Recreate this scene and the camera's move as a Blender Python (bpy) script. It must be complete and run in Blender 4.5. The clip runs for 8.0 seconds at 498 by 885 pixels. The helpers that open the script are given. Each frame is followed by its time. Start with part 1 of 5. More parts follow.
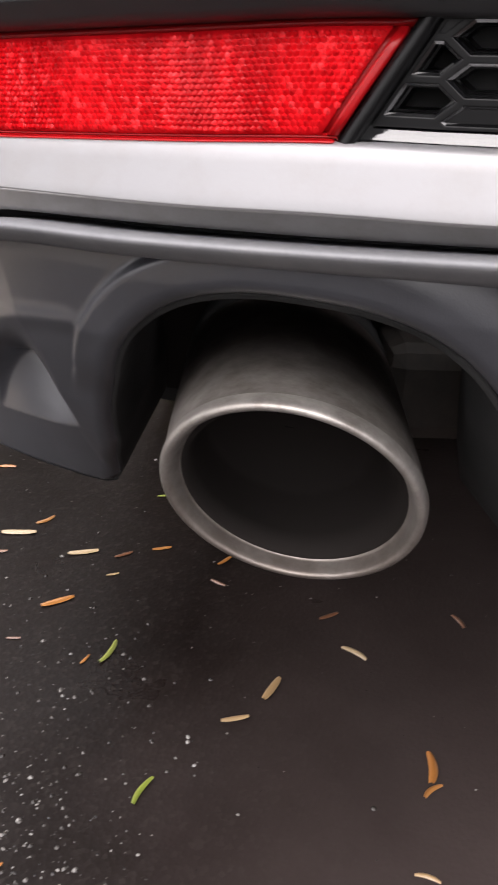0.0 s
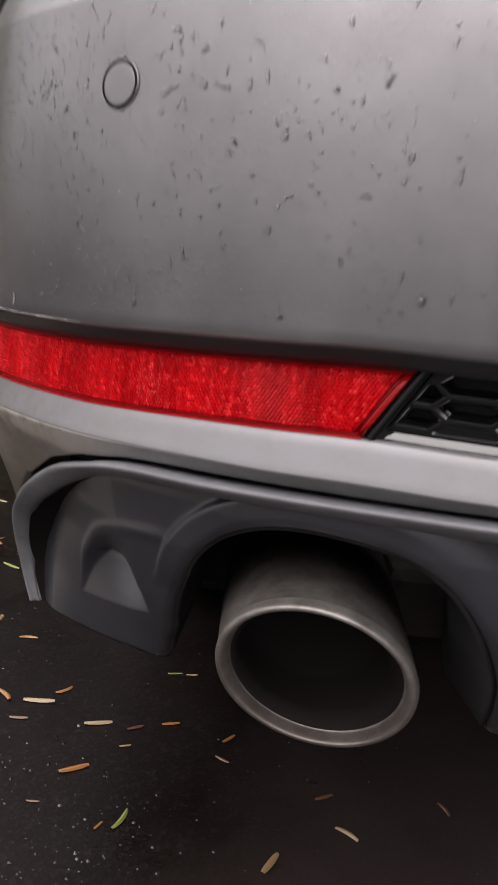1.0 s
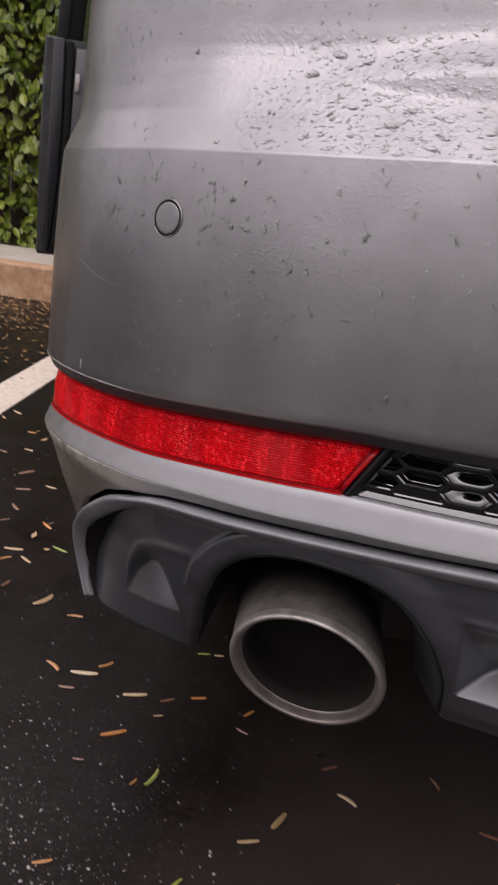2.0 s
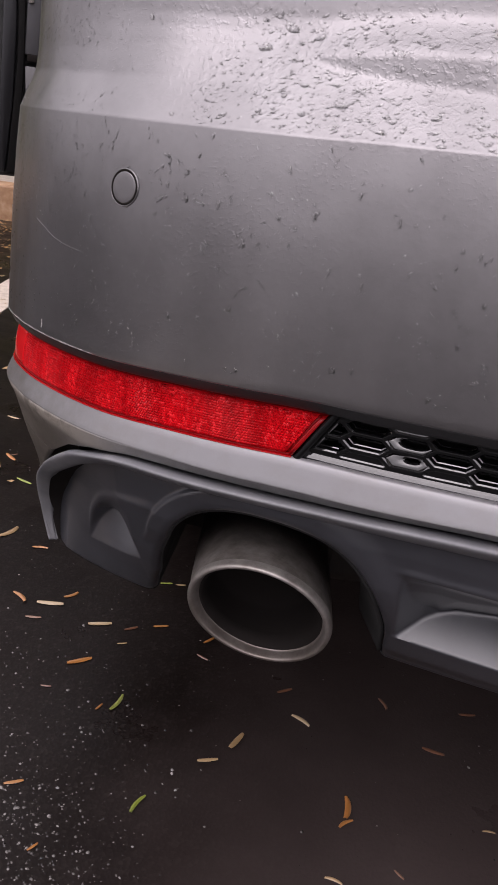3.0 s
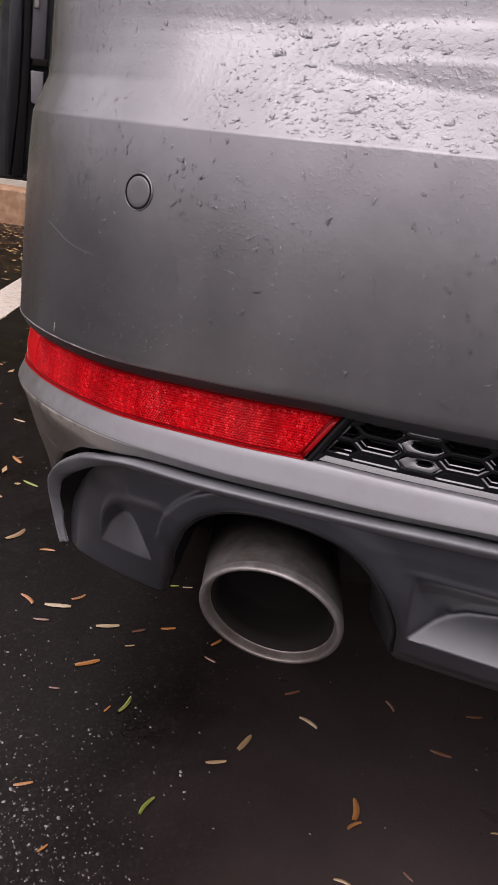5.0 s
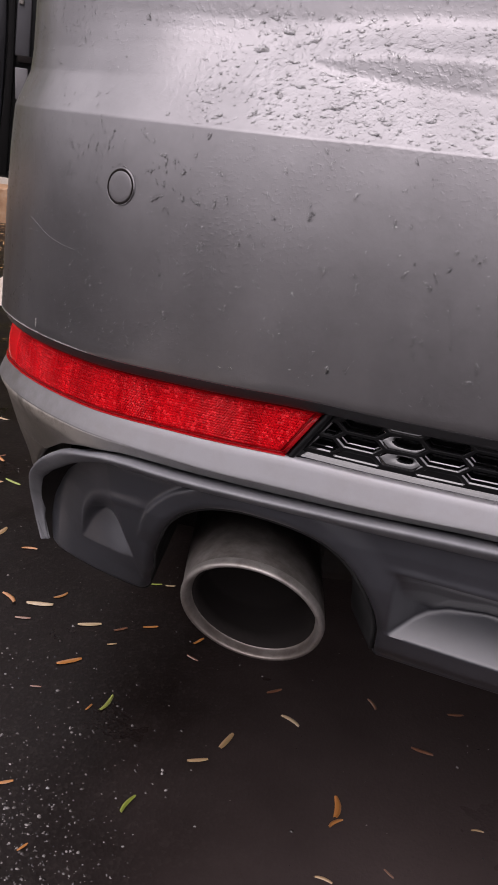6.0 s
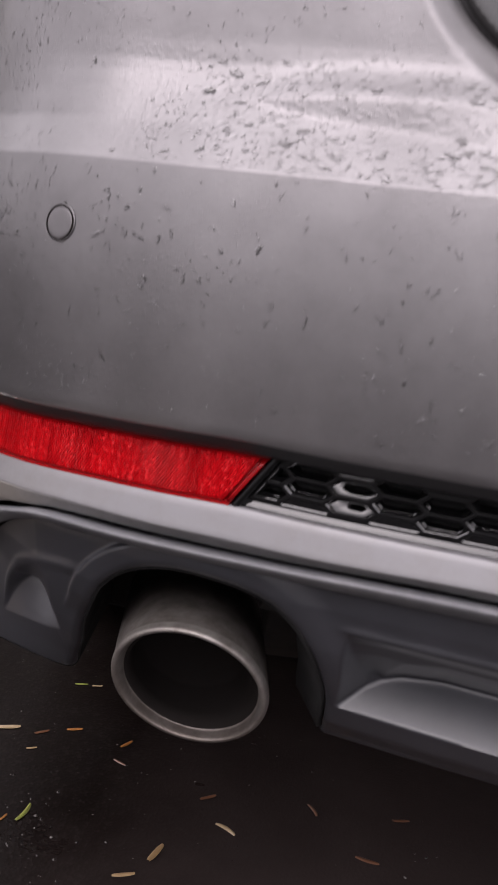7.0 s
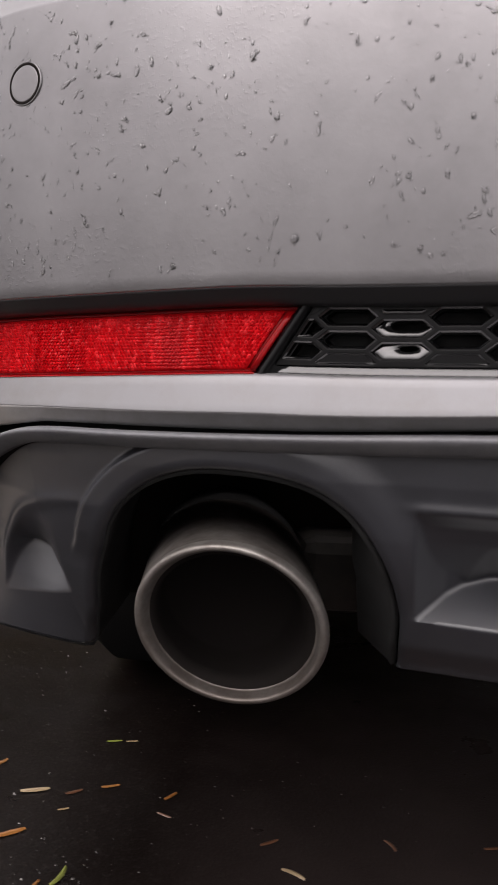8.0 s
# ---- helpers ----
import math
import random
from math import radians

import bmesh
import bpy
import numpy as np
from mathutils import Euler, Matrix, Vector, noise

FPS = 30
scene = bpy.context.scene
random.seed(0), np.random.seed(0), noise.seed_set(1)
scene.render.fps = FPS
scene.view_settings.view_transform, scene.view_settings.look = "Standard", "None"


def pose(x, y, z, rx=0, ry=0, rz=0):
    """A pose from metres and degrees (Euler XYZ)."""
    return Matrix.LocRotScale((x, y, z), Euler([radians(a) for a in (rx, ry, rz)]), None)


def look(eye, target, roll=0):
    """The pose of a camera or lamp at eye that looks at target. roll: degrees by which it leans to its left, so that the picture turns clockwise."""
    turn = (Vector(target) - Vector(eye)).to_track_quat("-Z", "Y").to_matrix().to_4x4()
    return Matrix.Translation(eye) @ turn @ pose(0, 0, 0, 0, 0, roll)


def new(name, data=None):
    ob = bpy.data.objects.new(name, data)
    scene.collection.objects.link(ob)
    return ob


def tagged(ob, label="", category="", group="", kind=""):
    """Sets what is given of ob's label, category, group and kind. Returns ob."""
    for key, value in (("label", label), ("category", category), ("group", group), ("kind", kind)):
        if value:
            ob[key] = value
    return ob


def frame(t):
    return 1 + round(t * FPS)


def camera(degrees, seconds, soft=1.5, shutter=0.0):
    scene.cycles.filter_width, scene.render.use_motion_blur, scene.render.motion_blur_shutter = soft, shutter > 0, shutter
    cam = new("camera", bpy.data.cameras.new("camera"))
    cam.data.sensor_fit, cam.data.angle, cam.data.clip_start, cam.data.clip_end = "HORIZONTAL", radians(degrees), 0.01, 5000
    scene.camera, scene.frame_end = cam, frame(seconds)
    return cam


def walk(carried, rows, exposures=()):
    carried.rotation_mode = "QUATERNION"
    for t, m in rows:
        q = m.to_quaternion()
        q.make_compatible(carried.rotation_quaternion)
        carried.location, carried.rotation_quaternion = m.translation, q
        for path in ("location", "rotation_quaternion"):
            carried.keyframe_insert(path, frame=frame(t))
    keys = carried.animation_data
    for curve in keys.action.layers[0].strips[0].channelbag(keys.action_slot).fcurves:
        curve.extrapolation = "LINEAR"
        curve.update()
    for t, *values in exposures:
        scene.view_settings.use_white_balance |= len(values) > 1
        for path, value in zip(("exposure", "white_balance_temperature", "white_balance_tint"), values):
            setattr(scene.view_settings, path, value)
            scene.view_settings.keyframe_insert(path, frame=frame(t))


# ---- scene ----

cam = camera(32.1, 8.0, soft=1.6, shutter=0.5)
PATH = [
    (0, (0.026, -0.254, 0.521), (-0.427, 1.485, -0.358), 2.9),
    (0.2, (0.025, -0.255, 0.516), (-0.384, 1.509, -0.333), 3.7),
    (0.5, (0.021, -0.277, 0.522), (-0.376, 1.524, -0.254), 4.5),
    (0.7, (0.019, -0.306, 0.547), (-0.415, 1.544, -0.077), 5.2),
    (0.8, (0.021, -0.328, 0.559), (-0.435, 1.544, 0.025), 5.5),
    (1, (0.028, -0.365, 0.576), (-0.474, 1.507, 0.086), 6.1),
    (1.2, (0.039, -0.399, 0.603), (-0.442, 1.482, 0.123), 6.5),
    (1.5, (0.06, -0.462, 0.64), (-0.59, 1.359, 0.13), 6.3),
    (1.7, (0.067, -0.465, 0.644), (-0.566, 1.362, 0.135), 6.5),
    (2.8, (0.071, -0.481, 0.682), (-0.382, 1.329, -0.037), 8.7),
    (3, (0.076, -0.484, 0.686), (-0.385, 1.325, -0.033), 8.3),
    (3.5, (0.077, -0.486, 0.687), (-0.394, 1.323, -0.025), 8.0),
    (4, (0.07, -0.489, 0.685), (-0.403, 1.319, -0.027), 8.0),
    (4.2, (0.069, -0.489, 0.686), (-0.404, 1.318, -0.027), 8.0),
    (5.3, (0.071, -0.489, 0.686), (-0.391, 1.322, -0.027), 8.4),
    (5.5, (0.071, -0.489, 0.686), (-0.384, 1.323, -0.026), 8.5),
    (6, (0.073, -0.489, 0.684), (-0.361, 1.33, -0.024), 8.8),
    (6.5, (0.076, -0.49, 0.678), (-0.301, 1.349, -0.014), 9.9),
    (6.8, (0.074, -0.482, 0.661), (-0.23, 1.386, 0.015), 10.6),
    (6.9, (0.0715, -0.4765, 0.6475), (-0.258, 1.4195, 0.164), 10.5),
    (7, (0.069, -0.471, 0.634), (-0.273, 1.453, 0.206), 10.3),
    (7.2, (0.066, -0.457, 0.597), (-0.294, 1.47, 0.197), 9.7),
    (7.5, (0.059, -0.42, 0.55), (-0.324, 1.524, 0.272), 7.7),
    (7.8, (0.062, -0.405, 0.512), (-0.321, 1.546, 0.29), 5.2),
    (8, (0.065, -0.406, 0.499), (-0.343, 1.542, 0.299), 3.5),
]

walk(cam, [(t, look(eye, target, roll)) for t, eye, target, roll in PATH],
     exposures=[(0.0, 1.0, 6600, 16), (0.6, 0.66, 6650, 16), (1.0, 0.14, 6650, 18), (1.6, 0.05, 6600, 20), (2.8, 0.08, 6500, 24), (6.5, 0.08, 6500, 24),
                (7.0, 0.05, 6550, 23), (8.0, 0.05, 6700, 18)])

# ---- daylight under an overcast sky ----
world = bpy.data.worlds.new("overcast")
scene.world = world
world.use_nodes = True
wn, wl = world.node_tree.nodes, world.node_tree.links
sky = wn.new("ShaderNodeTexSky")
sky.sky_type, sky.sun_disc = "NISHITA", False
sky.sun_elevation, sky.sun_rotation = radians(50), radians(200)
sky.dust_density, sky.air_density = 4.0, 1.0
grey = wn.new("ShaderNodeHueSaturation")
grey.inputs["Saturation"].default_value = 0.15
wl.new(sky.outputs[0], grey.inputs["Color"])
# cloud cover: brighter overhead than at the horizon, as an overcast sky is
place = wn.new("ShaderNodeTexCoord")
split = wn.new("ShaderNodeSeparateXYZ")
wl.new(place.outputs["Generated"], split.inputs[0])
cover = wn.new("ShaderNodeMapRange")
cover.inputs["From Min"].default_value, cover.inputs["From Max"].default_value = 0.0, 1.0
cover.inputs["To Min"].default_value, cover.inputs["To Max"].default_value = 2.6, 11.0
wl.new(split.outputs["Z"], cover.inputs["Value"])
cloud = wn.new("ShaderNodeMix")
cloud.data_type = "RGBA"
cloud.inputs[0].default_value = 0.8
wl.new(grey.outputs[0], cloud.inputs[6])
wl.new(cover.outputs[0], cloud.inputs[7])
wl.new(cloud.outputs[2], wn["Background"].inputs["Color"])
wn["Background"].inputs["Strength"].default_value = 0.2

sun = new("sun", bpy.data.lights.new("sun", "SUN"))
sun.data.energy, sun.data.angle, sun.data.color = 0.6, radians(60), (1.0, 0.97, 0.94)
sun.matrix_world = look((-1.0, -3.0, 6.0), (0, 0, 0))


# ---- materials ----
def material(name, colour, rough=0.5, metal=0.0, coat=0.0, spec=0.5):
    m = bpy.data.materials.new(name)
    m.use_nodes = True
    b = m.node_tree.nodes["Principled BSDF"]
    b.inputs["Base Color"].default_value = (*colour, 1)
    b.inputs["Roughness"].default_value = rough
    b.inputs["Metallic"].default_value = metal
    b.inputs["Coat Weight"].default_value = coat
    b.inputs["Specular IOR Level"].default_value = spec
    return m


def node(m, kind, **values):
    n = m.node_tree.nodes.new(kind)
    for key, value in values.items():
        n.inputs[key.replace("_", " ")].default_value = value
    return n


def link(m, a, b):
    m.node_tree.links.new(a, b)


def shader(m):
    return m.node_tree.nodes["Principled BSDF"]


def coords(m):
    return node(m, "ShaderNodeTexCoord").outputs["Object"]


def noise_out(m, scale, detail=4.0, rough=0.55, stretch=None):
    n = node(m, "ShaderNodeTexNoise", Scale=scale, Detail=detail, Roughness=rough)
    src = coords(m)
    if stretch:
        mp = node(m, "ShaderNodeMapping", Scale=stretch)
        link(m, src, mp.inputs["Vector"])
        src = mp.outputs[0]
    link(m, src, n.inputs["Vector"])
    return n.outputs["Fac"]


def ramp(m, src, stops):
    r = node(m, "ShaderNodeValToRGB")
    e = r.color_ramp.elements
    while len(e) < len(stops):
        e.new(0.5)
    for k, (p, c) in enumerate(stops):
        e[k].position = p
        e[k].color = (*c, 1) if isinstance(c, tuple) else (c, c, c, 1)
    link(m, src, r.inputs[0])
    return r.outputs[0]


def bump(m, src, strength, distance, after=None):
    b = node(m, "ShaderNodeBump", Strength=strength, Distance=distance)
    link(m, src, b.inputs["Height"])
    if after is not None:
        link(m, after, b.inputs["Normal"])
    link(m, b.outputs[0], shader(m).inputs["Normal"])
    return b.outputs[0]


def mixed(m, fac, a, b):
    n = node(m, "ShaderNodeMix")
    n.data_type = "RGBA"
    for sock, v in ((n.inputs[0], fac), (n.inputs[6], a), (n.inputs[7], b)):
        if isinstance(v, tuple):
            sock.default_value = (*v, 1)
        elif isinstance(v, float):
            sock.default_value = v
        else:
            link(m, v, sock)
    return n.outputs[2]


PAINT = material("grey_metallic_paint", (0.27, 0.262, 0.268), 0.33, 0.92, 0.25)
side_x = node(PAINT, "ShaderNodeSeparateXYZ")
link(PAINT, coords(PAINT), side_x.inputs[0])
at_side = node(PAINT, "ShaderNodeMapRange", From_Min=-0.225, From_Max=-0.285, To_Min=0.0, To_Max=0.8)
link(PAINT, side_x.outputs["X"], at_side.inputs["Value"])
mud = node(PAINT, "ShaderNodeMath")
mud.operation = "MULTIPLY"
link(PAINT, at_side.outputs[0], mud.inputs[0])
link(PAINT, ramp(PAINT, noise_out(PAINT, 30, 7, 0.7, (1, 1, 0.3)), [(0.38, 0.0), (0.62, 1.0)]), mud.inputs[1])
clean = ramp(PAINT, noise_out(PAINT, 9, 7, 0.65), [(0.3, (0.222, 0.214, 0.218)), (0.7, (0.325, 0.315, 0.321))])
link(PAINT, mixed(PAINT, mud.outputs[0], clean, (0.20, 0.165, 0.125)), shader(PAINT).inputs["Base Color"])
link(PAINT, ramp(PAINT, noise_out(PAINT, 14, 6, stretch=(1, 1, 0.25)), [(0.3, 0.27), (0.75, 0.46)]), shader(PAINT).inputs["Roughness"])
shader(PAINT).inputs["Coat Roughness"].default_value = 0.2
height = node(PAINT, "ShaderNodeSeparateXYZ")
link(PAINT, coords(PAINT), height.inputs[0])
shelf = node(PAINT, "ShaderNodeMapRange", From_Min=0.672, From_Max=0.684, To_Min=0.12, To_Max=1.0)
link(PAINT, height.outputs["Z"], shelf.inputs["Value"])
beads = node(PAINT, "ShaderNodeMath")
beads.operation = "MULTIPLY"
link(PAINT, ramp(PAINT, noise_out(PAINT, 260, 2, 0.5), [(0.48, 0.0), (0.60, 0.7), (0.75, 1.0)]), beads.inputs[0])
link(PAINT, ramp(PAINT, noise_out(PAINT, 13, 3, 0.5), [(0.32, 0.0), (0.42, 1.0)]), beads.inputs[1])
above = node(PAINT, "ShaderNodeMapRange", From_Min=0.728, From_Max=0.752, To_Min=1.0, To_Max=0.15)
link(PAINT, height.outputs["Z"], above.inputs["Value"])
on_shelf = node(PAINT, "ShaderNodeMath")
on_shelf.operation = "MULTIPLY"
link(PAINT, shelf.outputs[0], on_shelf.inputs[0])
link(PAINT, above.outputs[0], on_shelf.inputs[1])
clear_end = node(PAINT, "ShaderNodeMapRange", From_Min=-0.155, From_Max=-0.105, To_Min=0.12, To_Max=1.0)
link(PAINT, height.outputs["X"], clear_end.inputs["Value"])
end_shelf = node(PAINT, "ShaderNodeMath")
end_shelf.operation = "MULTIPLY"
link(PAINT, on_shelf.outputs[0], end_shelf.inputs[0])
link(PAINT, clear_end.outputs[0], end_shelf.inputs[1])
film = node(PAINT, "ShaderNodeMath")
film.operation = "MULTIPLY"
link(PAINT, beads.outputs[0], film.inputs[0])
link(PAINT, end_shelf.outputs[0], film.inputs[1])
mist = node(PAINT, "ShaderNodeMath")
mist.operation = "MULTIPLY"
link(PAINT, ramp(PAINT, noise_out(PAINT, 520, 2, 0.5), [(0.56, 0.0), (0.70, 1.0)]), mist.inputs[0])
link(PAINT, ramp(PAINT, noise_out(PAINT, 12, 4, 0.6), [(0.48, 0.05), (0.64, 1.0)]), mist.inputs[1])
fine = bump(PAINT, mist.outputs[0], 0.16, 0.0004, bump(PAINT, noise_out(PAINT, 900, 2), 0.05, 0.0004))
bump(PAINT, film.outputs[0], 0.30, 0.0005, fine)

SILVER = material("satin_silver_trim", (0.31, 0.306, 0.316), 0.42, 0.55)
dirt = ramp(SILVER, noise_out(SILVER, 35, 6, 0.7), [(0.45, 0.0), (0.75, 0.55)])
silver_x = node(SILVER, "ShaderNodeSeparateXYZ")
link(SILVER, coords(SILVER), silver_x.inputs[0])
road_film = node(SILVER, "ShaderNodeMapRange", From_Min=-0.10, From_Max=-0.25, To_Min=0.0, To_Max=0.9)
link(SILVER, silver_x.outputs["X"], road_film.inputs["Value"])
spray = node(SILVER, "ShaderNodeMath")
spray.operation = "MULTIPLY"
link(SILVER, road_film.outputs[0], spray.inputs[0])
link(SILVER, ramp(SILVER, noise_out(SILVER, 50, 8, 0.75), [(0.35, 0.45), (0.62, 1.0)]), spray.inputs[1])
plain = mixed(SILVER, dirt, (0.31, 0.306, 0.316), (0.26, 0.246, 0.237))
link(SILVER, mixed(SILVER, spray.outputs[0], plain, (0.155, 0.147, 0.138)), shader(SILVER).inputs["Base Color"])
bump(SILVER, noise_out(SILVER, 700, 2), 0.06, 0.0004)

UNDER = material("dirty_grey_underside", (0.16, 0.158, 0.16), 0.44, 0.45)
where = node(UNDER, "ShaderNodeSeparateXYZ")
link(UNDER, coords(UNDER), where.inputs[0])
corner = node(UNDER, "ShaderNodeMapRange", From_Min=-0.14, From_Max=-0.21, To_Min=0.0, To_Max=1.0)
link(UNDER, where.outputs["X"], corner.inputs["Value"])
smear = node(UNDER, "ShaderNodeMath")
smear.operation = "MULTIPLY"
link(UNDER, corner.outputs[0], smear.inputs[0])
below = node(UNDER, "ShaderNodeMapRange", From_Min=0.442, From_Max=0.457, To_Min=0.0, To_Max=1.0)
link(UNDER, where.outputs["Z"], below.inputs["Value"])
crust = node(UNDER, "ShaderNodeMath")
crust.operation = "MULTIPLY"
link(UNDER, below.outputs[0], crust.inputs[0])
link(UNDER, ramp(UNDER, noise_out(UNDER, 45, 9, 0.75, (1, 1, 1.3)), [(0.38, 0.05), (0.52, 0.85)]), crust.inputs[1])
link(UNDER, crust.outputs[0], smear.inputs[1])
grime = mixed(UNDER, ramp(UNDER, noise_out(UNDER, 60, 7, 0.7), [(0.3, 0.0), (0.7, 0.8)]), (0.27, 0.266, 0.27), (0.19, 0.182, 0.176))
grime = mixed(UNDER, corner.outputs[0], grime, mixed(UNDER, ramp(UNDER, noise_out(UNDER, 25, 8, 0.7), [(0.35, 0.0), (0.65, 1.0)]), (0.15, 0.135, 0.115), (0.085, 0.072, 0.060)))
link(UNDER, mixed(UNDER, smear.outputs[0], grime, (0.40, 0.365, 0.32)), shader(UNDER).inputs["Base Color"])
bump(UNDER, noise_out(UNDER, 300, 5), 0.15, 0.0006)
CHIP = material("chipped_primer", (0.5, 0.48, 0.46), 0.7)
link(CHIP, ramp(CHIP, noise_out(CHIP, 300, 4), [(0.3, (0.20, 0.19, 0.18)), (0.7, (0.44, 0.42, 0.40))]), shader(CHIP).inputs["Base Color"])
SCUFF = material("scuffed_paint", (0.21, 0.203, 0.203), 0.5, 0.7)
LIP = material("grey_painted_lip", (0.15, 0.15, 0.155), 0.58, 0.3)
link(LIP, ramp(LIP, noise_out(LIP, 40, 6, 0.7), [(0.3, (0.170, 0.172, 0.184)), (0.75, (0.255, 0.254, 0.262))]), shader(LIP).inputs["Base Color"])
bump(LIP, noise_out(LIP, 1200, 2), 0.1, 0.0004)

PLASTIC = material("dark_grey_grained_plastic", (0.04, 0.041, 0.046), 0.34, 0.0, 0.45, 1.0)
shader(PLASTIC).inputs["Coat Roughness"].default_value = 0.36
link(PLASTIC, ramp(PLASTIC, noise_out(PLASTIC, 25, 6, 0.65), [(0.3, (0.028, 0.029, 0.0345)), (0.75, (0.046, 0.0475, 0.056))]), shader(PLASTIC).inputs["Base Color"])
bump(PLASTIC, noise_out(PLASTIC, 1500, 2), 0.15, 0.0004)

BLACK = material("gloss_black_plastic", (0.005, 0.005, 0.0055), 0.07, 0.0, 1.0, 0.8)
shader(BLACK).inputs["Coat IOR"].default_value = 1.8
bump(BLACK, noise_out(BLACK, 250, 3), 0.06, 0.0006)
DULL = material("satin_black_plastic", (0.005, 0.005, 0.0055), 0.32, 0.0, 0.0, 0.28)
bump(DULL, noise_out(DULL, 400, 3), 0.1, 0.0005)
# bumper paint turned under; its shade is put into this dark grey
TUCK = material("shaded_paint_edge", (0.022, 0.0215, 0.0225), 0.5, 0.0, 0.0, 0.4)
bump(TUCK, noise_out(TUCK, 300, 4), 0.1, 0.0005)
WET = material("water_on_black_plastic", (0.005, 0.005, 0.0055), 0.1, 0.0, 1.0, 0.8)
shader(WET).inputs["Coat IOR"].default_value = 1.5
bump(WET, noise_out(WET, 140, 4, 0.6, (0.4, 0.4, 1)), 0.25, 0.0012)
SOOT = material("matt_black_underbody", (0.018, 0.017, 0.017), 0.8)
link(SOOT, ramp(SOOT, noise_out(SOOT, 18, 6), [(0.35, 0.010), (0.75, 0.028)]), shader(SOOT).inputs["Base Color"])
# soot in the tailpipes; on the diffuser's inner walls, shade put into black
BORE = material("soot_and_shade_black", (0.016, 0.0135, 0.0125), 0.9, 0.0, 0.0, 0.1)
RUST = material("dirty_brown_heat_shield", (0.07, 0.055, 0.045), 0.7)
link(RUST, ramp(RUST, noise_out(RUST, 60, 6), [(0.35, (0.014, 0.012, 0.010)), (0.7, (0.036, 0.028, 0.023))]), shader(RUST).inputs["Base Color"])
RUBBER = material("black_rubber", (0.009, 0.0085, 0.0085), 0.7, 0.0, 0.0, 0.1)
bump(RUBBER, noise_out(RUBBER, 300, 3), 0.2, 0.0006)

STEEL = material("stained_exhaust_steel", (0.30, 0.28, 0.26), 0.45, 0.6)
bare = ramp(STEEL, noise_out(STEEL, 55, 6, 0.7), [(0.3, (0.15, 0.130, 0.115)), (0.7, (0.37, 0.34, 0.315))])
# shade inside the arch put into the colour: darker brown further in
along_pipe = node(STEEL, "ShaderNodeSeparateXYZ")
link(STEEL, coords(STEEL), along_pipe.inputs[0])
pipe_shade = node(STEEL, "ShaderNodeMapRange", From_Min=0.025, From_Max=0.105, To_Min=-0.25, To_Max=1.0)
link(STEEL, along_pipe.outputs["Y"], pipe_shade.inputs["Value"])
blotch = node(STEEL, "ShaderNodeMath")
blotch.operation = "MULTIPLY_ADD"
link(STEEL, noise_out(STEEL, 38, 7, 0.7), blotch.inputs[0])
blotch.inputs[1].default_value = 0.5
link(STEEL, pipe_shade.outputs[0], blotch.inputs[2])
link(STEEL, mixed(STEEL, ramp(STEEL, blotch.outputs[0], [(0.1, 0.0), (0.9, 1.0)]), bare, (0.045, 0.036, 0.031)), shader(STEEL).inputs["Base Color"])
link(STEEL, ramp(STEEL, noise_out(STEEL, 80, 5), [(0.3, 0.38), (0.75, 0.58)]), shader(STEEL).inputs["Roughness"])
bump(STEEL, noise_out(STEEL, 500, 4), 0.1, 0.0005)
RIM = material("brushed_steel_rim", (0.5, 0.47, 0.44), 0.42, 0.65, 0.1)
shader(RIM).inputs["Coat Roughness"].default_value = 0.25
rim_z = node(RIM, "ShaderNodeSeparateXYZ")
link(RIM, coords(RIM), rim_z.inputs[0])
drips = node(RIM, "ShaderNodeMapRange", From_Min=0.372, From_Max=0.330, To_Min=0.0, To_Max=0.85)
link(RIM, rim_z.outputs["Z"], drips.inputs["Value"])
residue = node(RIM, "ShaderNodeMath")
residue.operation = "MULTIPLY"
link(RIM, drips.outputs[0], residue.inputs[0])
link(RIM, ramp(RIM, noise_out(RIM, 70, 7, 0.7), [(0.3, 0.55), (0.65, 1.0)]), residue.inputs[1])
steel = ramp(RIM, noise_out(RIM, 60, 6, 0.7), [(0.3, (0.24, 0.215, 0.195)), (0.65, (0.47, 0.44, 0.41))])
link(RIM, mixed(RIM, residue.outputs[0], steel, (0.17, 0.138, 0.118)), shader(RIM).inputs["Base Color"])
bump(RIM, noise_out(RIM, 350, 5), 0.12, 0.0005)

RED = material("red_prism_reflector", (0.72, 0.008, 0.012), 0.3, 0.0, 0.0, 0.17)
RED_PLAIN = material("red_clear_lens", (0.72, 0.007, 0.010), 0.22, 0.0, 0.0, 0.2)
RED_RIM = material("deep_red_lens_rim", (0.36, 0.005, 0.007), 0.2, 0.0, 0.0, 0.3)
RED_EDGE = material("dark_red_lens_edge", (0.22, 0.003, 0.004), 0.3, 0.0, 0.0, 0.2)
per_prism = node(RED, "ShaderNodeNewGeometry").outputs["Random Per Island"]
stripes = noise_out(RED, 60, 5, 0.75, (1, 1, 0.03))
facets = ramp(RED, per_prism, [(0.0, (0.54, 0.005, 0.008)), (0.80, (0.77, 0.009, 0.014)), (1.0, (0.98, 0.045, 0.052))])
link(RED, mixed(RED, ramp(RED, stripes, [(0.42, 0.0), (0.60, 0.6)]), facets, (0.36, 0.003, 0.005)), shader(RED).inputs["Base Color"])

WATER = material("clear_rain_water", (1.0, 1.0, 1.0), 0.03)
shader(WATER).inputs["Transmission Weight"].default_value = 1.0
shader(WATER).inputs["IOR"].default_value = 1.33
